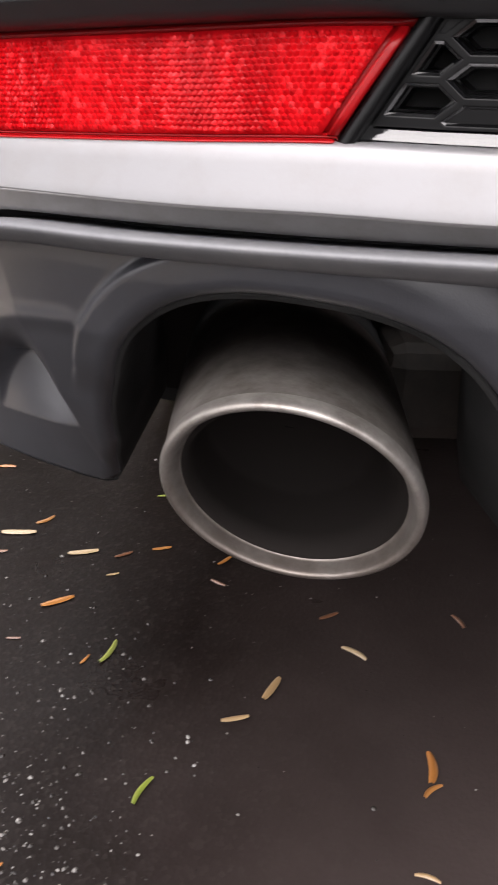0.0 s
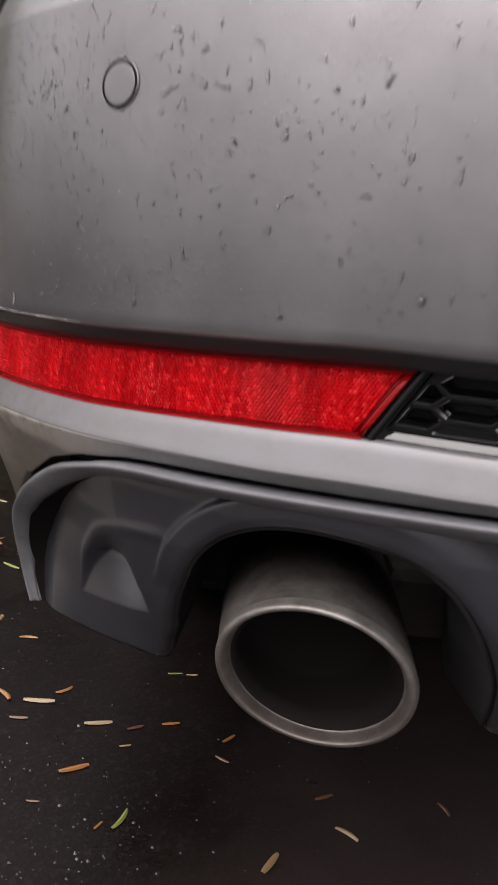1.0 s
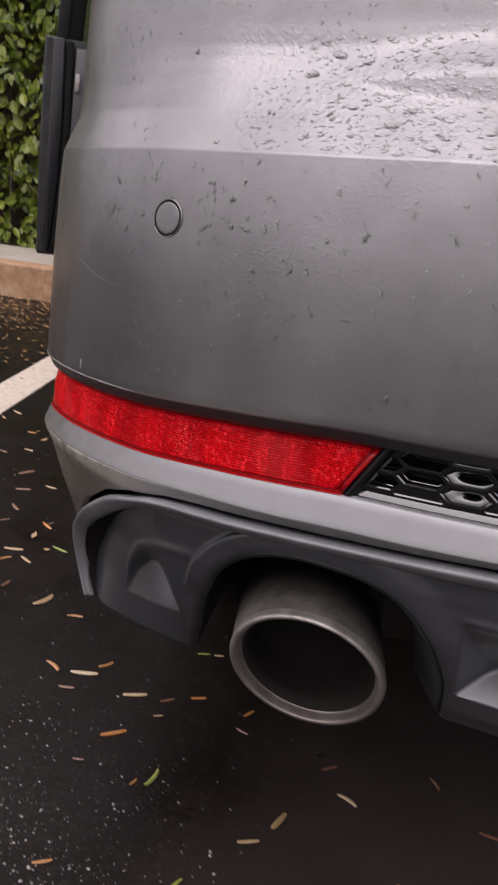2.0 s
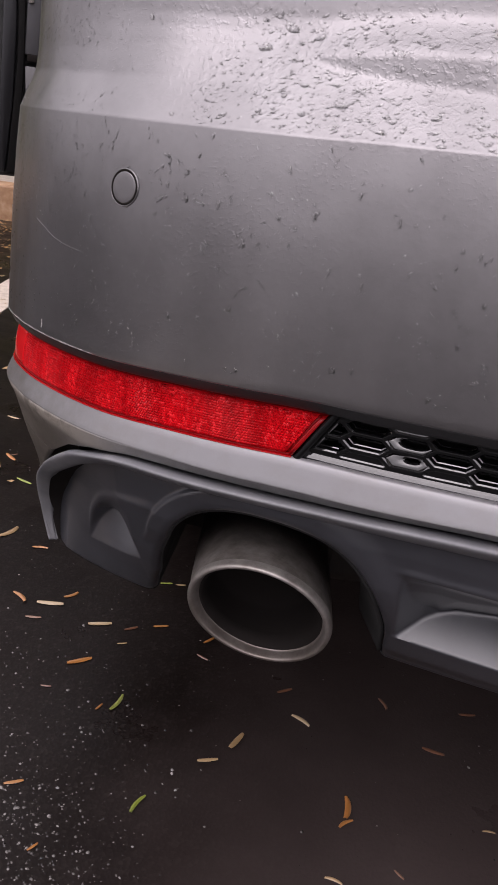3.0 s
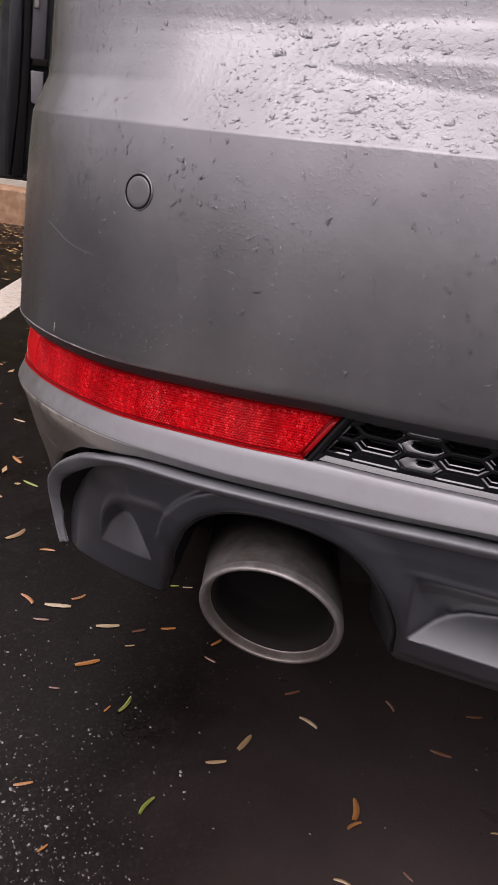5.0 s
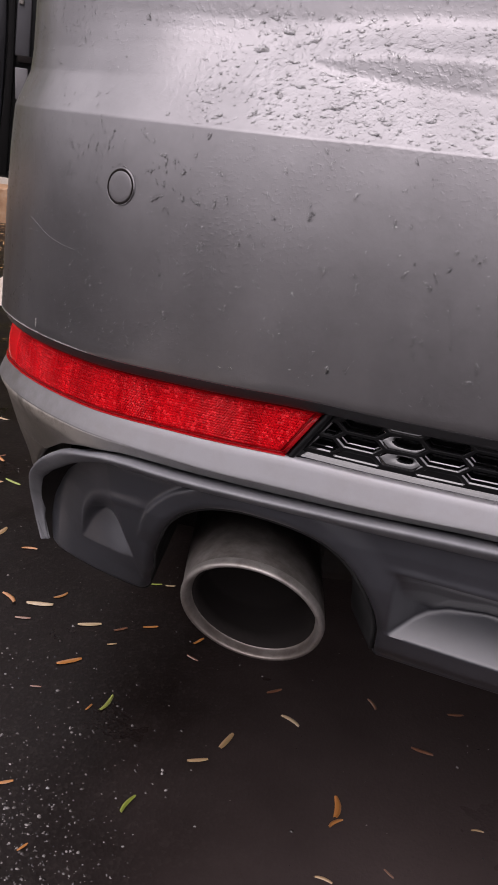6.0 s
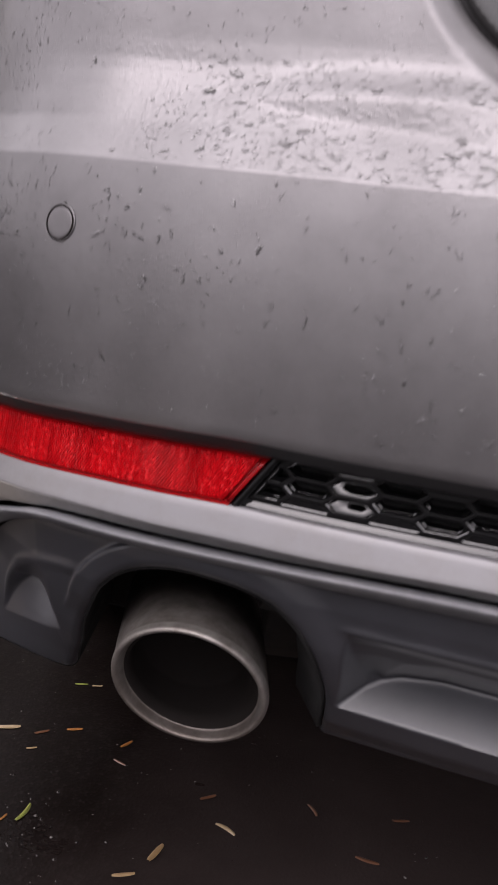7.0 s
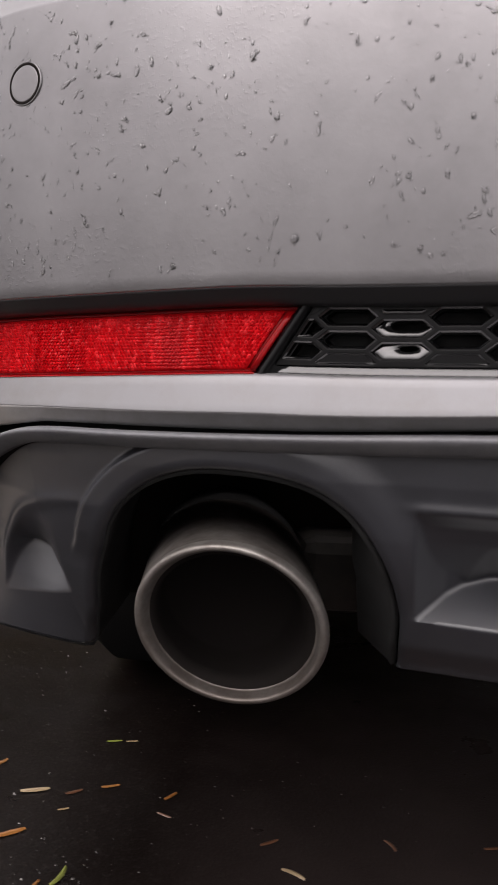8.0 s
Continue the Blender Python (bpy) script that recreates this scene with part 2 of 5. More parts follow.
# thin beads: part of the light passes straight to the paint, with a mirror-like skin on top
clear = node(WATER, "ShaderNodeBsdfTransparent")
skin = node(WATER, "ShaderNodeBsdfGlossy", Roughness=0.03)
gloss = node(WATER, "ShaderNodeFresnel", IOR=1.55)
bead = node(WATER, "ShaderNodeMixShader")
link(WATER, gloss.outputs[0], bead.inputs[0])
link(WATER, clear.outputs[0], bead.inputs[1])
link(WATER, skin.outputs[0], bead.inputs[2])
whole = node(WATER, "ShaderNodeMixShader")
whole.inputs[0].default_value = 0.68
link(WATER, shader(WATER).outputs[0], whole.inputs[1])
link(WATER, bead.outputs[0], whole.inputs[2])
link(WATER, whole.outputs[0], WATER.node_tree.nodes["Material Output"].inputs["Surface"])

ASPHALT = material("wet_asphalt", (0.018, 0.016, 0.015), 0.35)
stone = node(ASPHALT, "ShaderNodeTexVoronoi", Scale=260.0)
link(ASPHALT, coords(ASPHALT), stone.inputs["Vector"])
base = ramp(ASPHALT, noise_out(ASPHALT, 2.2, 6), [(0.3, (0.0050, 0.0031, 0.0026)), (0.7, (0.0110, 0.0072, 0.0062))])
# exhaust haze put into the colour: dry masks a paler patch under the tail
haze_at = node(ASPHALT, "ShaderNodeVectorMath")
haze_at.operation = "DISTANCE"
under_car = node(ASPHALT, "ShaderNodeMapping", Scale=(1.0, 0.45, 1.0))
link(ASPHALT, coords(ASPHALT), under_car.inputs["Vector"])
link(ASPHALT, under_car.outputs[0], haze_at.inputs[0])
haze_at.inputs[1].default_value = (0.29, 0.13, 0.0)
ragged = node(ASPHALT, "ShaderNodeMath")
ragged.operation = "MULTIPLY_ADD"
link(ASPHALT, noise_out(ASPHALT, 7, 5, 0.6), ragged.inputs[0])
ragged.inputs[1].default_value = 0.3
link(ASPHALT, haze_at.outputs["Value"], ragged.inputs[2])
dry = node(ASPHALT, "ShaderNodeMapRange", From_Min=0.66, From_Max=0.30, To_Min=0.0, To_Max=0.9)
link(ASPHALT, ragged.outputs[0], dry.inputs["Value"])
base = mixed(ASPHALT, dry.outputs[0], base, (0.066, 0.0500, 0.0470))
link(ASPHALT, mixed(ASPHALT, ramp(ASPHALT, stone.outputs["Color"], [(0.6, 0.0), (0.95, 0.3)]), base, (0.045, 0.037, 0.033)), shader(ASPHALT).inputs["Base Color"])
link(ASPHALT, ramp(ASPHALT, noise_out(ASPHALT, 5, 5), [(0.35, 0.25), (0.7, 0.6)]), shader(ASPHALT).inputs["Roughness"])
shader(ASPHALT).inputs["Specular IOR Level"].default_value = 0.14
bump(ASPHALT, noise_out(ASPHALT, 700, 3), 0.12, 0.001, bump(ASPHALT, stone.outputs["Distance"], 0.12, 0.0015))

DOOR_PAINT = material("dark_blue_grey_door_paint", (0.018, 0.0178, 0.0205), 0.4, 0.4, 0.2)
bump(DOOR_PAINT, noise_out(DOOR_PAINT, 60, 4), 0.08, 0.001)
PLATE = material("grey_painted_lock_plate", (0.10, 0.098, 0.105), 0.45, 0.3)
bump(PLATE, noise_out(PLATE, 90, 4), 0.08, 0.001)
PALE = material("pale_grey_plastic", (0.17, 0.165, 0.168), 0.5)
bump(PALE, noise_out(PALE, 120, 4), 0.1, 0.001)
TINTED = material("tinted_glass", (0.16, 0.18, 0.16), 0.02)
shader(TINTED).inputs["Transmission Weight"].default_value = 1.0
MARKING = material("white_road_paint", (0.62, 0.58, 0.53), 0.5)
link(MARKING, ramp(MARKING, noise_out(MARKING, 45, 7, 0.7), [(0.3, (0.45, 0.37, 0.30)), (0.55, (0.66, 0.57, 0.48))]), shader(MARKING).inputs["Base Color"])
bump(MARKING, noise_out(MARKING, 260, 3), 0.4, 0.002)
CONCRETE = material("wet_concrete_kerb", (0.4, 0.28, 0.2), 0.6)
link(CONCRETE, ramp(CONCRETE, noise_out(CONCRETE, 14, 7, 0.65), [(0.3, (0.26, 0.13, 0.06)), (0.55, (0.42, 0.25, 0.14)), (0.75, (0.54, 0.40, 0.28))]), shader(CONCRETE).inputs["Base Color"])
bump(CONCRETE, noise_out(CONCRETE, 120, 5), 0.4, 0.003)
PAVING = material("pale_wet_paving", (0.5, 0.44, 0.38), 0.35)
link(PAVING, ramp(PAVING, noise_out(PAVING, 9, 7, 0.65), [(0.3, (0.42, 0.35, 0.29)), (0.7, (0.60, 0.54, 0.48))]), shader(PAVING).inputs["Base Color"])
bump(PAVING, noise_out(PAVING, 90, 5), 0.4, 0.003)
GRIT = material("pale_wet_grit", (0.16, 0.15, 0.14), 0.08)
link(GRIT, ramp(GRIT, node(GRIT, "ShaderNodeNewGeometry").outputs["Random Per Island"], [(0.0, (0.012, 0.009, 0.008)), (0.6, (0.04, 0.034, 0.030)), (1.0, (0.26, 0.245, 0.23))]), shader(GRIT).inputs["Base Color"])
SOIL = material("dark_soil", (0.05, 0.035, 0.025), 0.9)
link(SOIL, ramp(SOIL, noise_out(SOIL, 30, 7), [(0.3, (0.03, 0.02, 0.013)), (0.7, (0.10, 0.065, 0.035))]), shader(SOIL).inputs["Base Color"])


def leaf_material(name, a, b, island=False):
    m = material(name, a, 0.3, 0.0, 0.0 if island else 0.5)
    if island:
        src = node(m, "ShaderNodeNewGeometry").outputs["Random Per Island"]
    else:
        src = node(m, "ShaderNodeObjectInfo").outputs["Random"]
    link(m, mixed(m, noise_out(m, 160, 4), ramp(m, src, [(0.0, a), (1.0, b)]), tuple(c * 0.6 for c in a)), shader(m).inputs["Base Color"])
    return m


TAN = leaf_material("dry_tan_leaf", (0.46, 0.30, 0.15), (0.62, 0.48, 0.30))
ORANGE = leaf_material("orange_brown_leaf", (0.50, 0.20, 0.05), (0.42, 0.22, 0.09))
GREEN = leaf_material("yellow_green_leaf", (0.27, 0.33, 0.05), (0.40, 0.42, 0.12))
RUSSET = leaf_material("dark_russet_leaf", (0.20, 0.09, 0.05), (0.28, 0.15, 0.09))
HEDGE = leaf_material("hedge_leaf", (0.06, 0.11, 0.010), (0.34, 0.38, 0.05), True)
LITTER = leaf_material("mixed_litter", (0.42, 0.22, 0.07), (0.55, 0.42, 0.24), True)
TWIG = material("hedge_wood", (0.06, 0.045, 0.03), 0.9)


# ---- mesh helpers ----
def mesh_object(name, verts, faces, mat, smooth=True, parent=None, label=""):
    me = bpy.data.meshes.new(name)
    me.from_pydata([tuple(v) for v in verts], [], faces)
    me.update()
    if smooth:
        me.shade_smooth()
    me.materials.append(mat)
    ob = new(name, me)
    if parent is not None:
        ob.parent = parent
    if label:
        tagged(ob, label)
    return ob


def part(name, bm, mat, parent, label="", smooth=False):
    me = bpy.data.meshes.new(name)
    bm.to_mesh(me)
    bm.free()
    if smooth:
        me.shade_smooth()
    me.materials.append(mat)
    ob = new(name, me)
    ob.parent = parent
    if label:
        tagged(ob, label)
    return ob


def thicken(ob, depth, offset=-1.0):
    mod = ob.modifiers.new("thickness", "SOLIDIFY")
    mod.thickness, mod.offset = depth, offset
    return ob


def creased(ob, degrees=35):
    ob.data.set_sharp_from_angle(angle=radians(degrees))
    return ob


def grid_faces(rows, cols, loop=False):
    out = []
    for i in range(rows - 1):
        for j in range(cols - (0 if loop else 1)):
            k = (j + 1) % cols
            out.append((i * cols + j, i * cols + k, (i + 1) * cols + k, (i + 1) * cols + j))
    return out


def box_bm(cx, cy, cz, sx, sy, sz, bevel=0.0, turn=0.0):
    bm = bmesh.new()
    bmesh.ops.create_cube(bm, size=1.0)
    bmesh.ops.scale(bm, vec=(sx, sy, sz), verts=bm.verts)
    if bevel:
        bmesh.ops.bevel(bm, geom=bm.edges[:], offset=bevel, segments=2, affect="EDGES", profile=0.5)
    bmesh.ops.transform(bm, matrix=pose(cx, cy, cz, 0, 0, turn), verts=bm.verts)
    return bm


def smooth01(a, b, x):
    t = min(1.0, max(0.0, (x - a) / (b - a)))
    return t * t * (3 - 2 * t)


def lerp_table(x, table):
    if x <= table[0][0]:
        return table[0][1]
    for (x0, y0), (x1, y1) in zip(table, table[1:]):
        if x <= x1:
            return y0 + (y1 - y0) * (x - x0) / (x1 - x0)
    return table[-1][1]


def smooth_table(points):
    """A function that follows a smooth curve through a short table."""
    line = [(-2.0, points[0][1]), *points, (3.0, points[-1][1])]
    xs, ys = [p[0] for p in line], [p[1] for p in line]
    slopes = [0.0] + [(b[1] - a[1]) / (b[0] - a[0]) for a, b in zip(line[:-2], line[2:])] + [0.0]

    def at(x):
        k = max(0, min(len(xs) - 2, int(np.searchsorted(xs, x)) - 1))
        h = xs[k + 1] - xs[k]
        t = (x - xs[k]) / h
        return (ys[k] * (1 + 2 * t) * (1 - t) ** 2 + slopes[k] * h * t * (1 - t) ** 2
                + ys[k + 1] * t * t * (3 - 2 * t) + slopes[k + 1] * h * t * t * (t - 1))

    return at


# ---- the plan of the car's tail: a curve from the left side to the middle, mirrored over the car's long axis ----
PLAN = [Vector(p) for p in ((-0.43, 0.87), (-0.395, 0.62), (-0.365, 0.40), (-0.335, 0.25), (-0.312, 0.175), (-0.29, 0.125),
                            (-0.257, 0.088), (-0.225, 0.062), (-0.188, 0.039), (-0.151, 0.022), (-0.10, 0.0095), (-0.054, 0.001),
                            (0.0, -0.004), (0.05, -0.009), (0.15, -0.016), (0.30, -0.0205), (0.45, -0.0155), (0.58, -0.003))]
MID = 0.58
AXIS = Vector((-0.0971, 0.9953))


def spline(points, n=24):
    q = [2 * points[0] - points[1], *points, 2 * points[-1] - points[-2]]
    out = []
    for a, b, c, d in zip(q, q[1:], q[2:], q[3:]):
        for k in range(n):
            t = k / n
            out.append(0.5 * (2 * b + (c - a) * t + (2 * a - 5 * b + 4 * c - d) * t * t + (3 * b - a - 3 * c + d) * t ** 3))
    out.append(points[-1].copy())
    return out


CURVE = spline(PLAN)
CURVE_X = np.array([p.x for p in CURVE])
CURVE_Y = np.array([p.y for p in CURVE])
TAN_X, TAN_Y = np.gradient(CURVE_X), np.gradient(CURVE_Y)


def plan(u):
    """Place and outward normal on the plan at u, the x of the left half's curve; past MID it runs on over the mirrored half."""
    v = u if u <= MID else 2 * MID - u
    p = Vector((np.interp(v, CURVE_X, CURVE_X), np.interp(v, CURVE_X, CURVE_Y)))
    n = Vector((np.interp(v, CURVE_X, TAN_Y), -np.interp(v, CURVE_X, TAN_X))).normalized()
    if u > MID:
        d = p - PLAN[-1]
        p = PLAN[-1] + 2 * d.dot(AXIS) * AXIS - d
        n = 2 * n.dot(AXIS) * AXIS - n
    return p, n


def fold(u):
    return u if u <= MID else 2 * MID - u


def climb(u):
    """How far the bumper's lines climb towards the middle of the car."""
    v = fold(u)
    return 0.0011 * math.log1p(math.exp(v / 0.02)) if v < 0.17 else 0.00935 + 0.004 * (1 - math.exp(-(v - 0.17) * 13))


def tail(u, off, z):
    p, n = plan(u)
    return Vector((p.x + n.x * off, p.y + n.y * off, z + climb(u) * smooth01(0.40, 0.455, z)))


def spread(lo, hi, fine_lo, fine_hi, fine, coarse):
    out, u = [], lo
    while u < hi - 1e-6:
        out.append(u)
        u += fine if fine_lo <= u < fine_hi else coarse
    out.append(hi)
    return out


def droop(u):
    v = fold(u)
    if v > 0.0:
        return 0.0
    return -0.021 * min(1.0, -0.02 - v if v < -0.04 else 0.5 * (v / 0.04) ** 2 * 0.04) / 0.27


# ---- car ----
car = tagged(new("car"), "dark grey metallic car with a rain-wet rear bumper", "car")

UPPER = ((0.675, 0.0), (0.6775, -0.0022), (0.685, -0.008), (0.70, -0.020), (0.72, -0.034), (0.73, -0.0395), (0.7375, -0.0422), (0.75, -0.0442), (0.80, -0.0485), (0.9, -0.0535))
UPPER_CORNER = ((0.675, 0.0), (0.685, -0.004), (0.70, -0.010), (0.715, -0.0115), (0.75, -0.012), (0.9, -0.016))
LOWER = ((0.5222, -0.010), (0.5228, -0.0020), (0.5240, 0.0010), (0.5300, 0.0056), (0.5315, 0.0066), (0.535, 0.0071), (0.56, 0.0075), (0.575, 0.00745), (0.59, 0.0072), (0.605, 0.0068), (0.62, 0.0061), (0.635, 0.0050), (0.65, 0.0036), (0.66, 0.0024), (0.67, 0.0009), (0.675, 0.0))

LOWER_CORNER = ((0.5222, -0.010), (0.5228, -0.0035), (0.5240, -0.0012), (0.5300, 0.0022), (0.5315, 0.0032), (0.535, 0.0035), (0.56, 0.0033), (0.60, 0.0029), (0.64, 0.0019), (0.66, 0.0010), (0.675, 0.0))


def lift(u):
    """Slope of the crease towards the corner."""
    return 0.043 * (min(fold(u), 0.0) + 0.03)


facet_low = smooth_table(((-0.10, 0.7175), (-0.06, 0.7160), (-0.03, 0.7105), (0.0, 0.7065), (0.05, 0.7030), (0.12, 0.6930)))
facet_high = smooth_table(((-0.10, 0.7175), (-0.06, 0.7174), (-0.03, 0.7190), (0.0, 0.7205), (0.05, 0.7208), (0.12, 0.7195)))


def lamp_distance(u, z):
    """Distance to the rounded outline of the lamp's recess, negative inside."""
    qx, qz = abs(fold(u) - 0.270) - 0.145, abs(z + lift(u) + climb(u) - 0.8895) - 0.040
    return math.hypot(max(qx, 0), max(qz, 0)) + min(max(qx, qz), 0) - 0.120


def panel_off(u, z):
    if z <= 0.675:
        w = smooth01(-0.29, -0.13, fold(u))
        return lerp_table(z, LOWER_CORNER) * (1 - w) + lerp_table(z, LOWER) * w
    w = smooth01(-0.27, -0.07, fold(u))
    off = lerp_table(z, UPPER_CORNER) * (1 - w) + lerp_table(z, UPPER) * w
    # added facet below the lamp: shape tilted so the mist-free patch reflects darker
    v = fold(u)
    lo, hi = facet_low(v), facet_high(v)
    off += 0.52 * min(1.0, 0.0165 / max(0.001, hi - lo)) * max(0.0, min(z, hi) - lo) * smooth01(hi + 0.024, hi, z)
    return off - 0.017 * min(1.0, max(0.0, -lamp_distance(u, z) / 0.017))


def panel_z(u, z):
    return z + droop(u) * (1 - smooth01(0.53, 0.60, z)) + lift(u) * smooth01(0.565, 0.675, z)


def panel_frame(u, z):
    """Where the bumper's skin is at (u, z), with its outward direction."""
    p = tail(u, panel_off(u, z), panel_z(u, z))
    a = tail(u + 0.001, panel_off(u + 0.001, z), panel_z(u + 0.001, z)) - p
    b = tail(u, panel_off(u, z + 0.001), panel_z(u, z + 0.001)) - p
    n = a.cross(b).normalized()
    up = (b - n * b.dot(n)).normalized()
    side = up.cross(n)
    return Matrix(((side.x, up.x, n.x, p.x), (side.y, up.y, n.y, p.y), (side.z, up.z, n.z, p.z), (0, 0, 0, 1)))


us = spread(-0.36, 0.0, -0.33, 0.0, 0.004, 0.03)[:-1] + spread(0.0, 2 * MID + 0.36, 0.0, 0.16, 0.002, 0.03)
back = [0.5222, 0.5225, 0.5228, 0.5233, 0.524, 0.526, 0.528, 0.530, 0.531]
zs = [0.531, 0.5315, 0.532, 0.533, 0.5355, 0.538, 0.543, 0.55, *[0.56 + 0.01 * k for k in range(11)], 0.667, 0.671, 0.674, 0.675, 0.676, 0.6775, 0.68, 0.685, *[0.69 + 0.002 * k for k in range(31)], *[0.752 + 0.002 * k for k in range(1, 26)], *[0.802 + 0.004 * k for k in range(1, 18)]]
bumper = mesh_object("bumper", [tail(u, panel_off(u, z), panel_z(u, z)) for z in zs for u in us], grid_faces(len(zs), len(us)), PAINT, True, car, "grey metallic painted bumper skin with raindrops")
thicken(bumper, 0.003)
thicken(mesh_object("bumper_return", [tail(u, panel_off(u, z), panel_z(u, z)) for z in back for u in us], grid_faces(len(back), len(us)), TUCK, True, car, "turned-under lower paint edge of the bumper, dark grey standing for shade"), 0.003)

# parking sensor flush in the bumper
sensor = part("parking_sensor", bmesh.new(), RUBBER, car)
SENSOR_M = panel_frame(-0.1503, 0.6335) @ Matrix.Translation((0, 0, 0.0002))


def revolve(profile, m, n=40):
    verts = [m @ Vector((r * math.cos(2 * math.pi * k / n), r * math.sin(2 * math.pi * k / n), h)) for r, h in profile for k in range(n)]
    return verts, grid_faces(len(profile), n, True)


for child_name, profile, mat in (("outer_lip", ((0.0124, -0.0004), (0.0122, 0.0002), (0.0120, 0.0004), (0.0117, 0.0004), (0.0116, 0.0002), (0.0115, -0.0004)), PAINT),
                                 ("gap_ring", ((0.0117, -0.0003), (0.0116, 0.0003), (0.0101, 0.0003), (0.0100, -0.0003)), BORE),
                                 ("cap", ((0.0102, -0.0003), (0.0101, 0.00036), (0.0099, 0.00046), (0.0096, 0.0005), (0.006, 0.0005), (0.003, 0.0005), (0.00001, 0.0005)), PAINT)):
    v, f = revolve([(0.92 * r, h) for r, h in profile], SENSOR_M)
    mesh_object(child_name, v, f, mat, True, sensor)

# scratches and a chipped lower edge on the bumper corner
def paint_mark(name, points, width, raised, label, mat=None):
    path = spline([Vector(p) for p in points], 10)
    verts = []
    for side in (-1, 1):
        for k, q in enumerate(path):
            w = width * (0.25 + 0.75 * abs(noise.noise(Vector((k * 0.43, width * 900, 3.0)))) * 2)
            w *= math.sin(math.pi * (k + 0.5) / len(path)) ** 0.4
            run = (path[min(k + 1, len(path) - 1)] - path[max(k - 1, 0)]).normalized()
            u, z = q.x - side * run.y * w / 2, q.y + side * run.x * w / 2
            verts.append(tail(u, panel_off(u, z) + raised, panel_z(u, z)))
    return thicken(mesh_object(name, verts, grid_faces(2, len(path)), mat or CHIP, True, car, label), 0.0003, 0.0)


paint_mark("scratch", ((-0.236, 0.5955), (-0.226, 0.5925), (-0.213, 0.5885), (-0.198, 0.5865), (-0.184, 0.586)), 0.00030, 0.0003, "faint scratch in the paint", SCUFF)
paint_mark("chipped_edge", ((-0.30, 0.5325), (-0.26, 0.5320), (-0.22, 0.5318), (-0.19, 0.5316), (-0.165, 0.5316)), 0.0013, 0.0004, "pale chipped lower paint edge")
paint_mark("stone_chip", ((-0.2222, 0.5352), (-0.2216, 0.5380), (-0.2221, 0.5408)), 0.0020, 0.0004, "pale stone chip")

# reflector: prism field, plain outer end and a dark edge all round
REFL = tagged(new("rear_reflector"), "long red reflector let into the bumper")
REFL.parent = car
SLANT = 0.6


def refl_strip(name, u0, u1, z0, z1, off0, off1, mat, slant_left=0.0, slant_right=0.0, rows=10, step=0.004):
    n = max(3, int((u1 - u0) / step))
    verts = []
    for i in range(rows):
        f = i / (rows - 1)
        z = z0 + (z1 - z0) * f
        for j in range(n + 1):
            u = (u0 + slant_left * (z - 0.489)) + ((u1 + slant_right * (z - 0.489)) - (u0 + slant_left * (z - 0.489))) * j / n
            off = off0 + (off1 - off0) * f + 0.0012 * math.sin(math.pi * f)
            verts.append(tail(u, off, z + droop(u)))
    return thicken(mesh_object(name, verts, grid_faces(rows, n + 1), mat, True, REFL), 0.004)


refl_strip("prism_field", -0.264, -0.0265, 0.4925, 0.5205, -0.0035, -0.006, RED, 0.0, SLANT)
def prisms():
    """Small six-sided prisms in staggered rows over the field."""
    r = random.Random(5)
    verts, faces, pitch = [], [], 0.0019
    rows = int(0.0272 / (pitch * 0.87))
    for i in range(rows):
        z = 0.4931 + (i + 0.5) * pitch * 0.87
        u = -0.2635 + (0.5 * pitch if i % 2 else 0.0)
        column = i // 2
        while u < -0.0272 + SLANT * (z - 0.489):
            column += 1
            f = (z - 0.4925) / 0.028
            base = -0.0035 - 0.0025 * f + 0.0012 * math.sin(math.pi * f)
            s = len(verts)
            for k in range(6):
                a = math.pi / 6 + math.pi / 3 * k
                uu, zz = u + pitch * 0.57 * math.cos(a), z + pitch * 0.57 * math.sin(a)
                verts.append(tail(uu, base, zz + droop(uu)))
            # prisms lean a little differently along the strip
            lean = 1.2 + 3.4 * noise.noise(Vector((u * 26 + 0.4 * (z - 0.5) * 26, z * 4, 1.7))) + r.gauss(0, 0.18)
            uu, zz = u + 0.00070 * math.cos(lean) + r.gauss(0, 0.00005), z + 0.00070 * math.sin(lean) + r.gauss(0, 0.00005)
            verts.append(tail(uu, base + (0.0011 if (i + column) % 3 else 0.0006), zz + droop(uu)))
            faces.extend((s + k, s + (k + 1) % 6, s + 6) for k in range(6))
            u += pitch
    ob = mesh_object("prism_relief", verts, faces, RED, False, REFL)
    return tagged(ob, "small raised prisms of the red reflector", kind="stuff")


prisms()
refl_strip("plain_end", -0.305, -0.264, 0.4925, 0.5205, -0.0035, -0.006, RED_PLAIN, 0.0, 0.0)
refl_strip("lower_groove", -0.305, -0.0215, 0.4914, 0.4925, -0.0045, -0.0040, RED_EDGE, 0.0, SLANT, 4)
refl_strip("lower_edge", -0.305, -0.0215, 0.4901, 0.4914, -0.0026, -0.0032, RED_RIM, 0.0, SLANT, 4)
refl_strip("upper_edge", -0.305, -0.0215, 0.5205, 0.5240, -0.006, -0.009, RED_EDGE, 0.0, SLANT, 4)
refl_strip("inner_groove", -0.0265, -0.0246, 0.4925, 0.5205, -0.0042, -0.0068, RED_EDGE, SLANT, SLANT, 6, 0.0006)
refl_strip("inner_edge", -0.0246, -0.0215, 0.4925, 0.5205, -0.0030, -0.0056, RED_RIM, SLANT, SLANT, 6, 0.0008)

